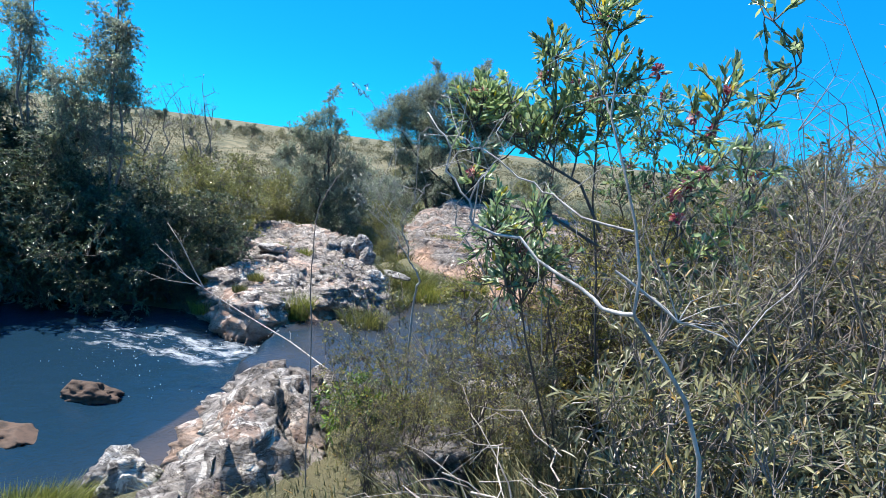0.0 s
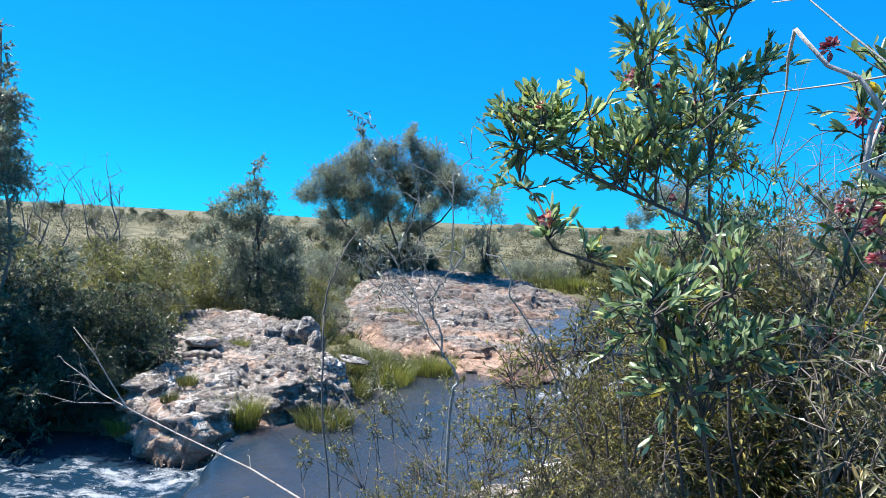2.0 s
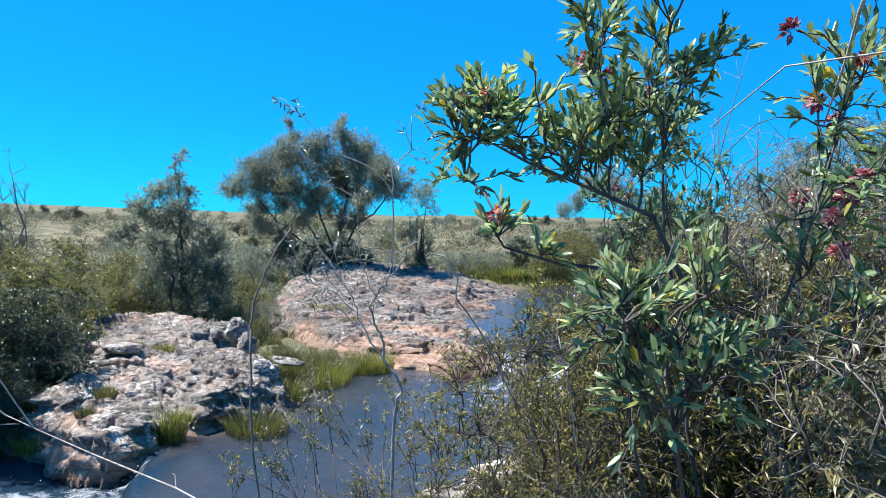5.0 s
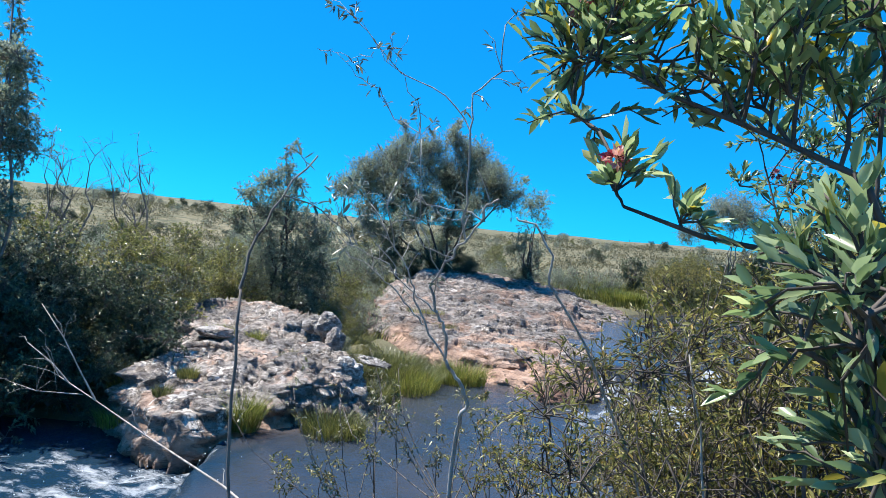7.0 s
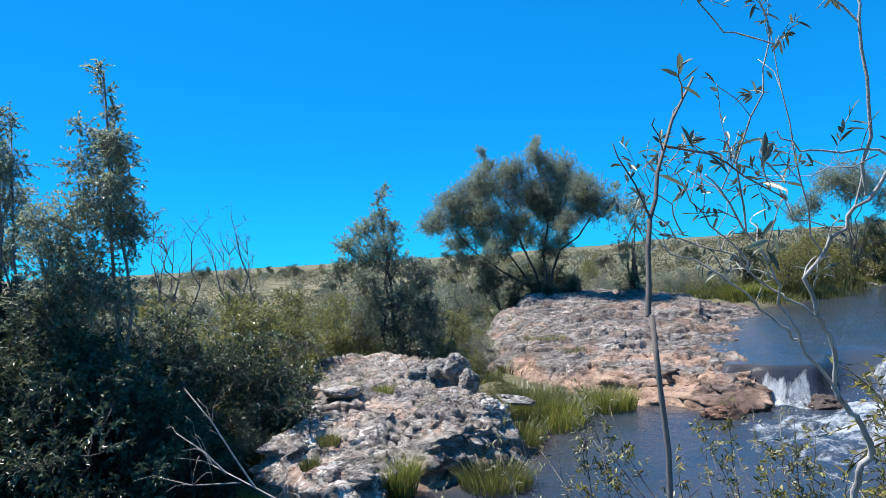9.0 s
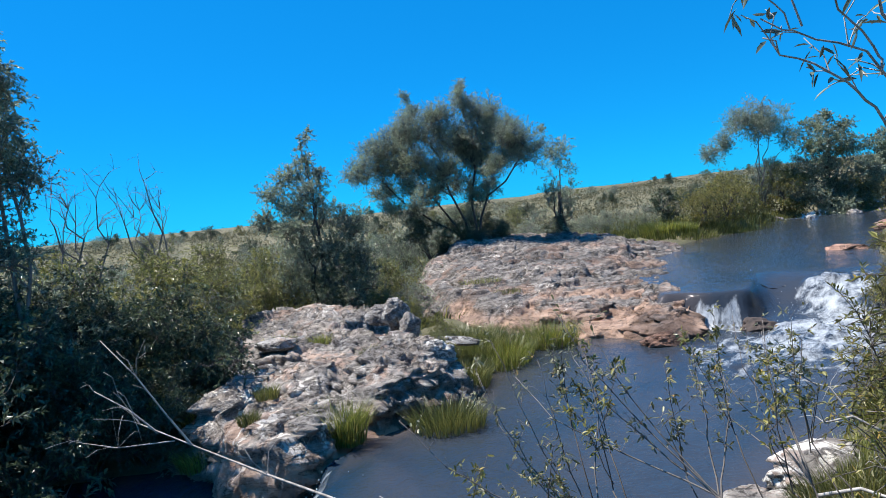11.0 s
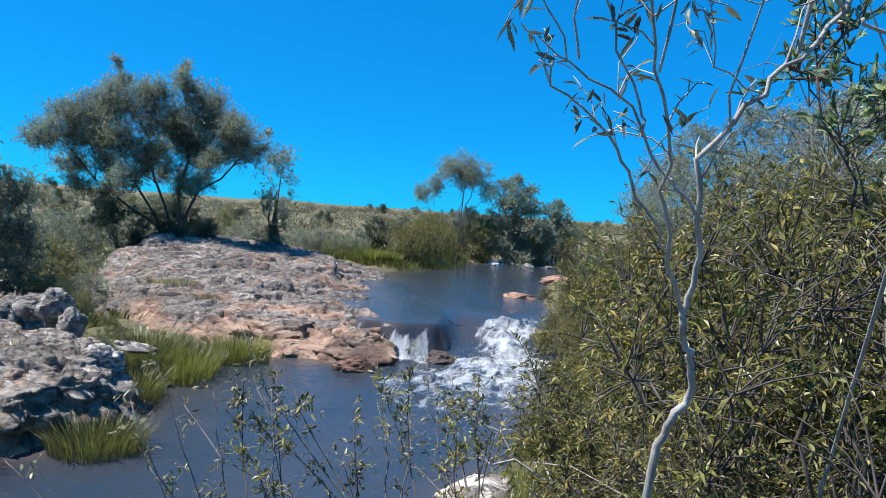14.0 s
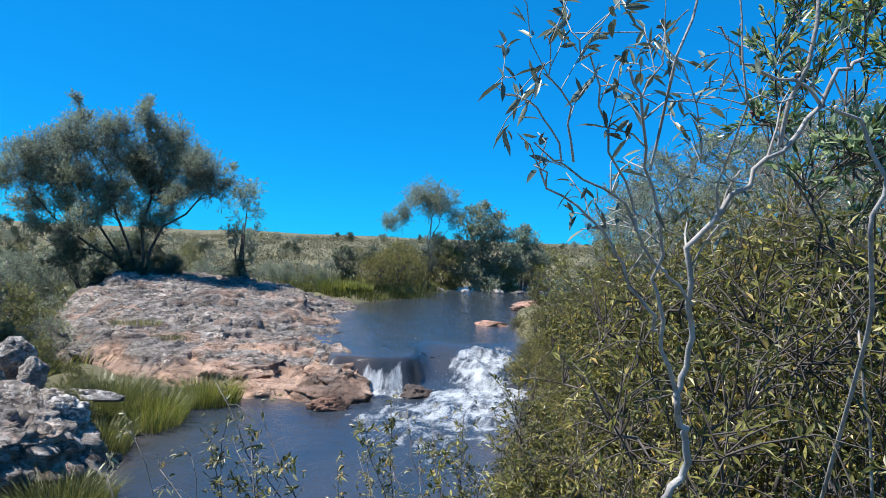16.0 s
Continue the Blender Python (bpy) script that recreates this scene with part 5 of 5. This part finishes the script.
def bend_through(rng, pts, wobble):
    """A crooked line through the given joints, with small kinks between them."""
    line = [pts[0]]
    for a, b in zip(pts[:-1], pts[1:]):
        for u in (0.3, 0.65):
            line.append(a + (b - a) * u + rng.normal(size=3) * wobble * np.linalg.norm(b - a) * 4)
        line.append(b)
    return np.array(line)


root = thing("dead_shrub", "leafless shrub with bleached crooked branches", "shrub")
sh, fine_twigs = Shape(), Shape()
main = np.array([(1.62, 1.22, 0.70), (1.58, 1.21, 1.40), (1.51, 1.20, 1.93), (1.45, 1.20, 2.08), (1.39, 1.20, 2.16), (1.29, 1.20, 2.28), (1.29, 1.20, 2.38), (1.26, 1.22, 2.51), (1.21, 1.24, 2.65), (1.16, 1.28, 2.78), (1.16, 1.27, 2.89), (1.19, 1.24, 2.95)])
tube(sh, main, np.linspace(0.0075, 0.002, len(main)), 6)
part("trunk", sh, M_DRY, root)
for pts, r in (([(1.29, 1.20, 2.28), (1.22, 1.26, 2.27), (1.19, 1.28, 2.29), (1.02, 1.38, 2.36), (0.81, 1.45, 2.43), (0.79, 1.45, 2.50), (0.70, 1.48, 2.58), (0.71, 1.47, 2.65), (0.62, 1.50, 2.75)], 0.0085), ([(0.79, 1.45, 2.50), (0.84, 1.43, 2.60), (0.88, 1.42, 2.66)], 0.0045), ([(1.26, 1.22, 2.49), (1.06, 1.35, 2.54), (0.98, 1.39, 2.58), (0.81, 1.44, 2.66), (0.73, 1.47, 2.69)], 0.005),
               ([(1.16, 1.28, 2.78), (1.13, 1.30, 2.83), (1.10, 1.31, 2.90), (1.11, 1.30, 2.97)], 0.004), ([(1.23, 1.24, 2.38), (1.40, 1.20, 2.28), (1.55, 1.20, 2.24)], 0.006)):
    b = Shape()
    pts = np.array(pts, float)
    fine = bend_through(rng, pts, 0.012)
    tube(b, fine, np.linspace(r * 0.78, r * 0.3, len(fine)), 6)
    for _ in range(7):
        k = rng.integers(1, len(pts))
        e = pts[k] + unit(rng.normal(size=3) + [0, 0, 0.5]) * rng.uniform(0.1, 0.3)
        tube(fine_twigs, bend(rng, pts[k], e, 4, 0.15), np.linspace(r * 0.3, 0.0007, 4), 4)
    part("branch", b, M_PALE, root)
tagged(part("twig_spray", fine_twigs, M_PALE, root), kind="stuff")


# saplings
def sapling(label, limbs, seed, bark, leaf_mat, tips, leaf=(0.055, 0.012), per=9, twig=0.16, slim=1.0):
    """A sapling from its limbs (polyline, radius at foot and tip), with sprays of leaves at the ends."""
    rng = np.random.default_rng(seed)
    root = thing("sapling", label, "tree")
    lv, tws, names = Shape(), Shape(), ["trunk"] + ["branch"] * 20
    for k, (pts, ra, rb) in enumerate(limbs):
        s = Shape()
        pts = np.array(pts, float)
        t = np.linspace(0, 1, len(pts) * 3 - 2)
        base = np.linspace(0, 1, len(pts))
        fine = np.stack([np.interp(t, base, pts[:, i]) for i in range(3)], 1) + rng.normal(size=(len(t), 3)) * 0.004
        tube(s, fine, np.linspace(ra, rb, len(t)) * slim, 7)
        if k:
            for _ in range(tips):
                q = rng.integers(len(fine) // 3, len(fine))
                e = fine[q] + unit(rng.normal(size=3) * [1, 1, 0.7] + [0, 0, 0.9]) * twig * rng.uniform(0.5, 1.3)
                tw = bend(rng, fine[q], e, 4, 0.1)
                tube(tws, tw, np.linspace(min(rb * 0.7, 0.0022), 0.0008, 4), 4)
                m = rng.integers(0, per + 1)
                tt = rng.uniform(0.35, 1, m)[:, None]
                leaves(lv, rng, tw[0] + (tw[-1] - tw[0]) * tt, unit((tw[-1] - tw[0]) * 4 + rng.normal(size=(m, 3)) * 0.5), leaf[0], leaf[1], True)
        part(names[k], s, bark, root)
    tagged(part("twig_spray", tws, bark, root), kind="stuff")
    part("foliage", lv, leaf_mat, root)
    return root


sapling("young tree with pale smooth forking stems and few narrow leaves", [
    ([(0.12, 4.02, 0.45), (0.08, 3.99, 1.20), (0.09, 3.95, 1.65), (0.10, 3.93, 1.70), (0.12, 3.91, 1.75), (0.10, 3.88, 1.82), (0.08, 3.87, 1.85), (0.04, 3.84, 1.91)], 0.0125, 0.008),
    ([(0.04, 3.84, 1.91), (0.04, 3.82, 1.96), (0.02, 3.79, 2.04), (0.00, 3.77, 2.08), (-0.02, 3.75, 2.16), (0.00, 3.73, 2.20), (0.04, 3.70, 2.26), (0.08, 3.68, 2.32), (0.14, 3.66, 2.38), (0.14, 3.64, 2.43), (0.18, 3.63, 2.45)], 0.0075, 0.0042),
    ([(0.04, 3.84, 1.91), (-0.02, 3.81, 1.99), (-0.05, 3.78, 2.06), (-0.07, 3.76, 2.11), (-0.08, 3.74, 2.17), (-0.14, 3.70, 2.27), (-0.19, 3.66, 2.36), (-0.22, 3.65, 2.39)], 0.0055, 0.0022),
    ([(0.01, 3.78, 2.07), (-0.05, 3.76, 2.11), (-0.09, 3.75, 2.14), (-0.16, 3.72, 2.21), (-0.24, 3.71, 2.25), (-0.33, 3.70, 2.28)], 0.0042, 0.0016),
    ([(-0.04, 3.80, 2.02), (-0.07, 3.78, 2.06), (-0.12, 3.77, 2.11), (-0.17, 3.74, 2.16), (-0.23, 3.73, 2.21), (-0.29, 3.71, 2.23), (-0.32, 3.70, 2.26)], 0.0042, 0.0016),
    ([(-0.13, 3.74, 2.18), (-0.15, 3.72, 2.23), (-0.23, 3.68, 2.31), (-0.28, 3.65, 2.39), (-0.30, 3.64, 2.42)], 0.003, 0.0012),
    ([(-0.26, 3.70, 2.26), (-0.28, 3.68, 2.32), (-0.32, 3.66, 2.37), (-0.34, 3.64, 2.41)], 0.0026, 0.001),
    ([(-0.28, 3.70, 2.27), (-0.32, 3.68, 2.32), (-0.36, 3.67, 2.34), (-0.40, 3.67, 2.35)], 0.002, 0.0009),
    ([(-0.19, 3.66, 2.36), (-0.16, 3.65, 2.40), (-0.17, 3.63, 2.44)], 0.002, 0.001),
    ([(0.09, 3.65, 2.39), (-0.02, 3.66, 2.37), (-0.12, 3.67, 2.36)], 0.002, 0.0008),
    ([(0.04, 3.70, 2.26), (-0.05, 3.70, 2.28), (-0.08, 3.67, 2.36), (-0.16, 3.64, 2.42)], 0.002, 0.0009),
    ([(0.08, 3.68, 2.32), (0.08, 3.62, 2.49), (0.08, 3.62, 2.65), (0.07, 3.62, 2.76), (0.15, 3.62, 2.83), (0.15, 3.62, 2.97)], 0.005, 0.0025),
    ([(0.08, 3.62, 2.65), (-0.01, 3.62, 2.76), (-0.15, 3.62, 2.81), (-0.28, 3.62, 2.93), (-0.34, 3.62, 2.99)], 0.0032, 0.0012),
    ([(-0.14, 3.70, 2.27), (-0.16, 3.62, 2.40), (-0.11, 3.62, 2.54), (-0.08, 3.62, 2.68), (-0.15, 3.62, 2.80), (-0.23, 3.62, 2.87)], 0.003, 0.0012),
    ([(-0.08, 3.62, 2.63), (-0.17, 3.62, 2.67), (-0.22, 3.62, 2.76), (-0.30, 3.62, 2.79), (-0.36, 3.62, 2.86)], 0.0024, 0.001),
    ([(0.00, 3.73, 2.20), (-0.05, 3.62, 2.35), (-0.07, 3.62, 2.53), (-0.08, 3.62, 2.67)], 0.0026, 0.0012)], 71, M_PALE, M_BLUE, 6, leaf=(0.032, 0.008), per=10, twig=0.10, slim=0.72)
sapling("bleached branch arching across the pale sapling", [
    ([(1.0, 4.5, 0.7), (0.86, 4.3, 1.2), (0.74, 4.14, 1.55), (0.5, 3.85, 2.0), (0.36, 3.74, 2.2), (0.36, 3.72, 2.30), (0.29, 3.72, 2.39), (0.22, 3.72, 2.40)], 0.0055, 0.0028),
    ([(0.14, 3.66, 2.38), (0.10, 3.65, 2.40), (-0.00, 3.64, 2.41), (-0.06, 3.63, 2.43), (-0.09, 3.63, 2.46)], 0.003, 0.0012)], 77, M_PALE, M_BLUE, 2, (0.03, 0.008), 4, 0.08)
sapling("thin bent grey sapling, almost leafless", [
    ([(-0.22, 3.0, 0.5), (-0.30, 3.05, 1.4), (-0.36, 3.09, 1.9), (-0.37, 3.10, 2.15)], 0.0045, 0.0035),
    ([(-0.37, 3.10, 2.15), (-0.36, 3.14, 2.28), (-0.33, 3.2, 2.38), (-0.27, 3.28, 2.5)], 0.004, 0.002),
    ([(-0.33, 3.2, 2.38), (-0.24, 3.24, 2.36), (-0.16, 3.28, 2.30)], 0.002, 0.001)], 72, M_BARK, M_BLUE, 5, (0.04, 0.01), 8, 0.1)
sapling("straight thin pale stem in front of the thicket", [
    ([(1.08, 4.2, 0.5), (1.05, 4.2, 1.2), (0.97, 4.2, 1.7), (0.90, 4.18, 1.98)], 0.006, 0.003),
    ([(0.90, 4.18, 1.98), (0.88, 4.2, 2.05), (0.84, 4.2, 2.1)], 0.002, 0.0012)], 76, M_DRY, M_OLIVE, 3, (0.04, 0.012), 5, 0.1)
tw_rng = np.random.default_rng(73)
for x, y, top in ((-0.63, 5.93, 1.45), (-0.46, 5.88, 1.30), (-0.15, 5.6, 1.25), (0.12, 5.8, 1.42), (0.5, 5.9, 1.25), (-1.1, 5.5, 0.9), (0.2, 5.3, 1.3), (-0.5, 5.4, 1.3), (0.35, 5.5, 1.45), (-0.75, 5.2, 1.05)):
    g0 = max(gz(x + 0.1, y - 0.3), 0.1)
    sapling("slender leafy shoot at the water's edge", [
        ([(x + 0.12, y - 0.3, g0 - 0.1), (x + 0.08, y - 0.2, g0 + 0.25), (x, y, top * 0.6)], 0.0042, 0.003),
        ([(x, y, top * 0.6), (x - 0.03, y + 0.02, top * 0.8), (x - 0.08 * tw_rng.uniform(-1, 1), y + 0.03, top)], 0.003, 0.0012),
        ([(x, y, top * 0.62), (x + 0.1 * tw_rng.uniform(-1, 1), y + 0.05, top * 0.78), (x + 0.2 * tw_rng.uniform(-1, 1), y + 0.1, top * 0.9)], 0.0025, 0.001)],
        int(700 + x * 100), M_DARKBARK, M_DRYLEAF if int(x * 100) % 2 else M_OLIVE, 18, (0.034, 0.012), 8, 0.075)
for k, (x, y, z, turn, size) in enumerate(((0.05, 5.35, 0.35, 0, 1.0), (-0.45, 5.2, 0.3, 25, 0.9), (0.45, 5.6, 0.35, -30, 0.8))):
    # half-dry sprawling shoots leaning out over the pool
    fan_ = np.random.default_rng(780 + k)
    limbs = [([(0, 0, 0), (-0.05, 0.05, 0.2), (-0.1, 0.1, 0.35)], 0.007, 0.0055)]
    for _ in range(6):
        dx, h = fan_.uniform(-0.85, 0.25), fan_.uniform(0.45, 0.95)
        limbs.append(([(-0.1, 0.1, 0.35), (-0.1 + dx * 0.45, 0.2 + fan_.uniform(0, 0.1), 0.35 + h * 0.35), (-0.1 + dx * 0.8, 0.3, 0.35 + h * 0.68), (-0.1 + dx, 0.36 + fan_.uniform(0, 0.2), 0.35 + h)], 0.0045, 0.0014))
    ob = sapling("sprawling half-dry shoots with small leaves leaning over the pool", limbs, 790 + k, M_BARK, M_DRYLEAF, 15, (0.036, 0.0125), 6, 0.09)
    ob.matrix_world = pose(x, y, z, 0, 0, turn) @ Matrix.Scale(size, 4)
root = thing("fallen_branch", "long bare forked branch reaching over the water", "branch")
rng = np.random.default_rng(74)
side = Shape()
for pts, r in (([(-1.0, 5.4, 0.42), (-1.6, 5.75, 0.53), (-2.4, 6.1, 0.66), (-3.0, 6.35, 0.78), (-3.3, 6.3, 0.95)], 0.010), ([(-3.0, 6.35, 0.78), (-3.15, 6.34, 1.0), (-3.3, 6.32, 1.25), (-3.5, 6.3, 1.5)], 0.007),
               ([(-3.2, 6.32, 0.88), (-3.35, 6.28, 1.05), (-3.53, 6.22, 1.2)], 0.007), ([(-3.1, 6.33, 0.82), (-3.4, 6.2, 0.84), (-3.6, 6.15, 0.9)], 0.005)):
    s = Shape()
    pts = np.array(pts)
    tube(s, pts, np.linspace(r, r * 0.4, len(pts)), 6)
    for _ in range(6):
        k = rng.integers(1, len(pts))
        tube(side, bend(rng, pts[k], pts[k] + unit(rng.normal(size=3) + [-0.6, 0, 0.4]) * rng.uniform(0.1, 0.3), 4, 0.12), np.linspace(r * 0.3, 0.0015, 4), 4)
    part("branch", s, M_DRY, root)
tagged(part("twig_spray", side, M_DRY, root), kind="stuff")


for x, y, z, turn, s in ((1.0, 6.15, 0.62, 0, 1.0), (1.35, 5.75, 0.8, 70, 0.9), (0.75, 5.55, 0.6, 160, 0.7)):
    root = thing("fallen_branch", "bleached crooked dead branch lying on the bank", "branch", group="dead branches on the bank")
    side = Shape()
    for pts, r in (([(0.5, -0.25, -0.12), (0.25, -0.1, 0.02), (0.05, 0.0, 0.0), (-0.15, 0.12, 0.12), (-0.3, 0.1, 0.1)], 0.014), ([(0.05, 0.0, 0.0), (0.02, 0.15, 0.14), (0.14, 0.2, 0.28), (0.1, 0.26, 0.36)], 0.008),
                   ([(-0.15, 0.12, 0.12), (-0.22, 0.2, 0.26), (-0.34, 0.24, 0.3)], 0.006)):
        b = Shape()
        pts = np.array(pts) * s
        tube(b, pts, np.linspace(r, r * 0.4, len(pts)) * s, 6)
        for _ in range(4):
            k = rng.integers(1, len(pts))
            tube(side, bend(rng, pts[k], pts[k] + unit(rng.normal(size=3) + [0, 0, 0.6]) * rng.uniform(0.08, 0.22), 4, 0.12), np.linspace(r * 0.3, 0.001, 4), 4)
        part("branch", b, M_PALE, root)
    tagged(part("twig_spray", side, M_PALE, root), kind="stuff")
    root.matrix_world = pose(x, y, z, 0, 0, turn)


# ---- grass ----
def blades(shape, rng, n, cx, cy, rx, ry, h, lean=0.35, width=0.006, floor=None):
    a, q = rng.uniform(0, 6.283, n), np.sqrt(rng.uniform(0, 1, n))
    x, y = cx + np.cos(a) * q * rx, cy + np.sin(a) * q * ry
    z = (floor if floor is not None else land(x, y)) - 0.03
    hh = h * rng.uniform(0.5, 1.15, n)
    ang = rng.uniform(0, 6.283, n)
    out = np.stack([np.cos(a) * q + 0.5 * np.cos(ang), np.sin(a) * q + 0.5 * np.sin(ang)], 1) * (lean * hh)[:, None]
    s = np.stack([-np.sin(ang), np.cos(ang), 0 * ang], 1) * width * rng.uniform(0.7, 1.3, n)[:, None]
    p0 = np.stack([x, y, z + 0 * x], 1)
    p1 = p0 + np.stack([out[:, 0] * 0.3, out[:, 1] * 0.3, hh * 0.55], 1)
    p2 = p0 + np.stack([out[:, 0], out[:, 1], hh * (1 - lean * 0.25)], 1)
    v = np.stack([p0 - s, p0 + s, p1 + s * 0.8, p1 - s * 0.8, p2], 1)
    o = np.arange(n)[:, None] * 5
    shape.add(v.reshape(-1, 3), o + [3, 2, 4], o + [0, 1, 2, 3])


def clump(label, cx, cy, rx, ry, h, n, mat, seed, floor=None, lean=0.45, width=0.0028):
    s = Shape()
    blades(s, np.random.default_rng(seed), n * 2, cx, cy, rx, ry, h, lean, width, floor)
    return tagged(new("grass_clump", s.mesh("grass_clump", mat, False)), label, "grass")


clump("green grass tuft at the foot of the islet", -2.72, 8.42, 0.22, 0.17, 0.42, 520, M_GRASS, 1, 0.05)
clump("small grass tuft on the islet", -3.72, 9.05, 0.12, 0.10, 0.16, 200, M_SEDGE, 2, 0.36)
clump("small grass tuft on the islet", -3.55, 8.25, 0.10, 0.10, 0.14, 160, M_SEDGE, 3, 0.34)
clump("small grass tuft on the islet", -4.6, 11.6, 0.2, 0.2, 0.25, 240, M_GRASS, 4, 0.4)
clump("small grass tuft on the islet", -3.95, 11.5, 0.15, 0.15, 0.2, 180, M_GRASS, 5, 0.42)
clump("small grass tuft on the islet", -2.75, 9.9, 0.12, 0.14, 0.22, 200, M_SEDGE, 6, 0.48)
clump("sedge along the edge of the pool", -1.75, 8.75, 0.36, 0.3, 0.30, 700, M_SEDGE, 7, 0.0)
clump("sedge along the edge of the pool", -1.75, 10.3, 0.3, 0.6, 0.30, 1100, M_SEDGE, 8, 0.02)
clump("thick green sedge between islet and slab", -1.35, 11.5, 0.4, 0.7, 0.36, 1200, M_GRASS, 9, 0.0)
clump("thick green sedge between islet and slab", -1.9, 12.0, 0.6, 1.0, 0.30, 2600, M_SEDGE, 10, 0.1)
clump("green grass in the shade behind the islet", -4.55, 9.55, 0.34, 0.6, 0.34, 1500, M_GRASS, 31, 0.0)
clump("green grass in the shade behind the islet", -4.3, 8.75, 0.3, 0.3, 0.26, 800, M_GRASS, 32, -0.2)
clump("low sedge between islet and slab", -2.2, 11.3, 0.5, 0.9, 0.24, 2200, M_SEDGE, 25)
clump("green grass at the foot of the slab", -0.75, 12.2, 0.45, 0.3, 0.42, 900, M_GRASS, 11, 0.0)
clump("tall green grass under the far bank trees", -4.95, 9.9, 0.35, 0.4, 0.55, 1300, M_GRASS, 12)
clump("tall green grass under the far bank trees", -5.2, 9.5, 0.35, 0.3, 0.5, 900, M_GRASS, 13)
clump("grass at the near edge of the pool", -2.35, 3.05, 0.5, 0.4, 0.26, 1700, M_GRASS, 14)
clump("grass at the near edge of the pool", -3.2, 2.2, 0.6, 0.5, 0.28, 1500, M_GRASS, 15)
clump("grass tuft on the slab", -2.0, 16.2, 0.45, 0.12, 0.15, 120, M_GRASS, 16, 0.62)
clump("grass tuft on the slab", -1.4, 15.0, 0.3, 0.1, 0.13, 90, M_SEDGE, 17, 0.5)
clump("bright green grass clump beside the upper pool", 3.6, 25.2, 0.9, 0.6, 0.5, 1600, M_GRASS, 19, lean=0.25, width=0.012)
clump("green grass in front of the near thicket", 1.35, 7.3, 0.45, 0.3, 0.17, 800, M_GRASS, 20)
clump("green grass in front of the near thicket", 1.95, 8.1, 0.3, 0.3, 0.18, 600, M_GRASS, 21)
clump("green grass in front of the near thicket", 1.0, 6.7, 0.35, 0.3, 0.18, 700, M_SEDGE, 22)
clump("sedge along the upper pool", 6.2, 26.3, 1.2, 0.6, 0.4, 1500, M_SEDGE, 23, lean=0.2, width=0.012)
clump("pale reeds below the trees at the pool's head", 9.2, 31.2, 1.6, 0.7, 0.5, 1500, M_SEDGE, 24, lean=0.2, width=0.014)

# long dry strap leaves, litter and twigs by the path
rng = np.random.default_rng(81)
s = Shape()
blades(s, rng, 3600, 2.3, 2.6, 2.0, 1.9, 0.34, 0.7, 0.006)
blades(s, rng, 5200, 0.1, 3.6, 1.6, 2.3, 0.16, 0.9, 0.004)
blades(s, rng, 6500, -1.2, 1.6, 1.7, 1.5, 0.14, 0.9, 0.0025)
blades(s, rng, 5200, 1.2, 6.0, 1.3, 1.1, 0.13, 0.8, 0.004)
blades(s, rng, 3500, 2.8, 9.3, 0.8, 1.6, 0.2, 0.7, 0.005)
tagged(new("dry_grass", s.mesh("dry_grass", M_DRYLEAF, False)), "dry strap-leaved grass covering the path side", "grass", kind="stuff")
s = Shape()
for _ in range(420):
    x, y = rng.uniform(0.6, 4.0), rng.uniform(1.0, 4.8)
    z = gz(x, y) + rng.uniform(0.02, 0.5)
    e = np.array([x, y, z]) + unit(rng.normal(size=3) * [1, 1, 0.35]) * rng.uniform(0.2, 0.8)
    tube(s, bend(rng, (x, y, z), e, 5, 0.1), np.linspace(rng.uniform(0.003, 0.008), 0.0015, 5), 4)
tagged(new("dead_twigs", s.mesh("dead_twigs", M_DRY)), "bleached dead twigs tangled in the undergrowth", "twigs", kind="stuff")
s = Shape()
for cx, cy, rx, ry, n, h in ((-6, 16, 4, 4, 5000, 0.35), (-2, 30, 10, 5, 5000, 0.45), (6, 30, 5, 3, 2500, 0.5), (3.9, 26.2, 2.2, 2.2, 4000, 0.28), (-9, 24, 6, 6, 5000, 0.4)):
    blades(s, rng, n, cx, cy, rx, ry, h, 0.4, 0.012)
tagged(new("heath_grass", s.mesh("heath_grass", M_SEDGE, False)), "tufted heath grass between the bushes", "grass", kind="stuff")
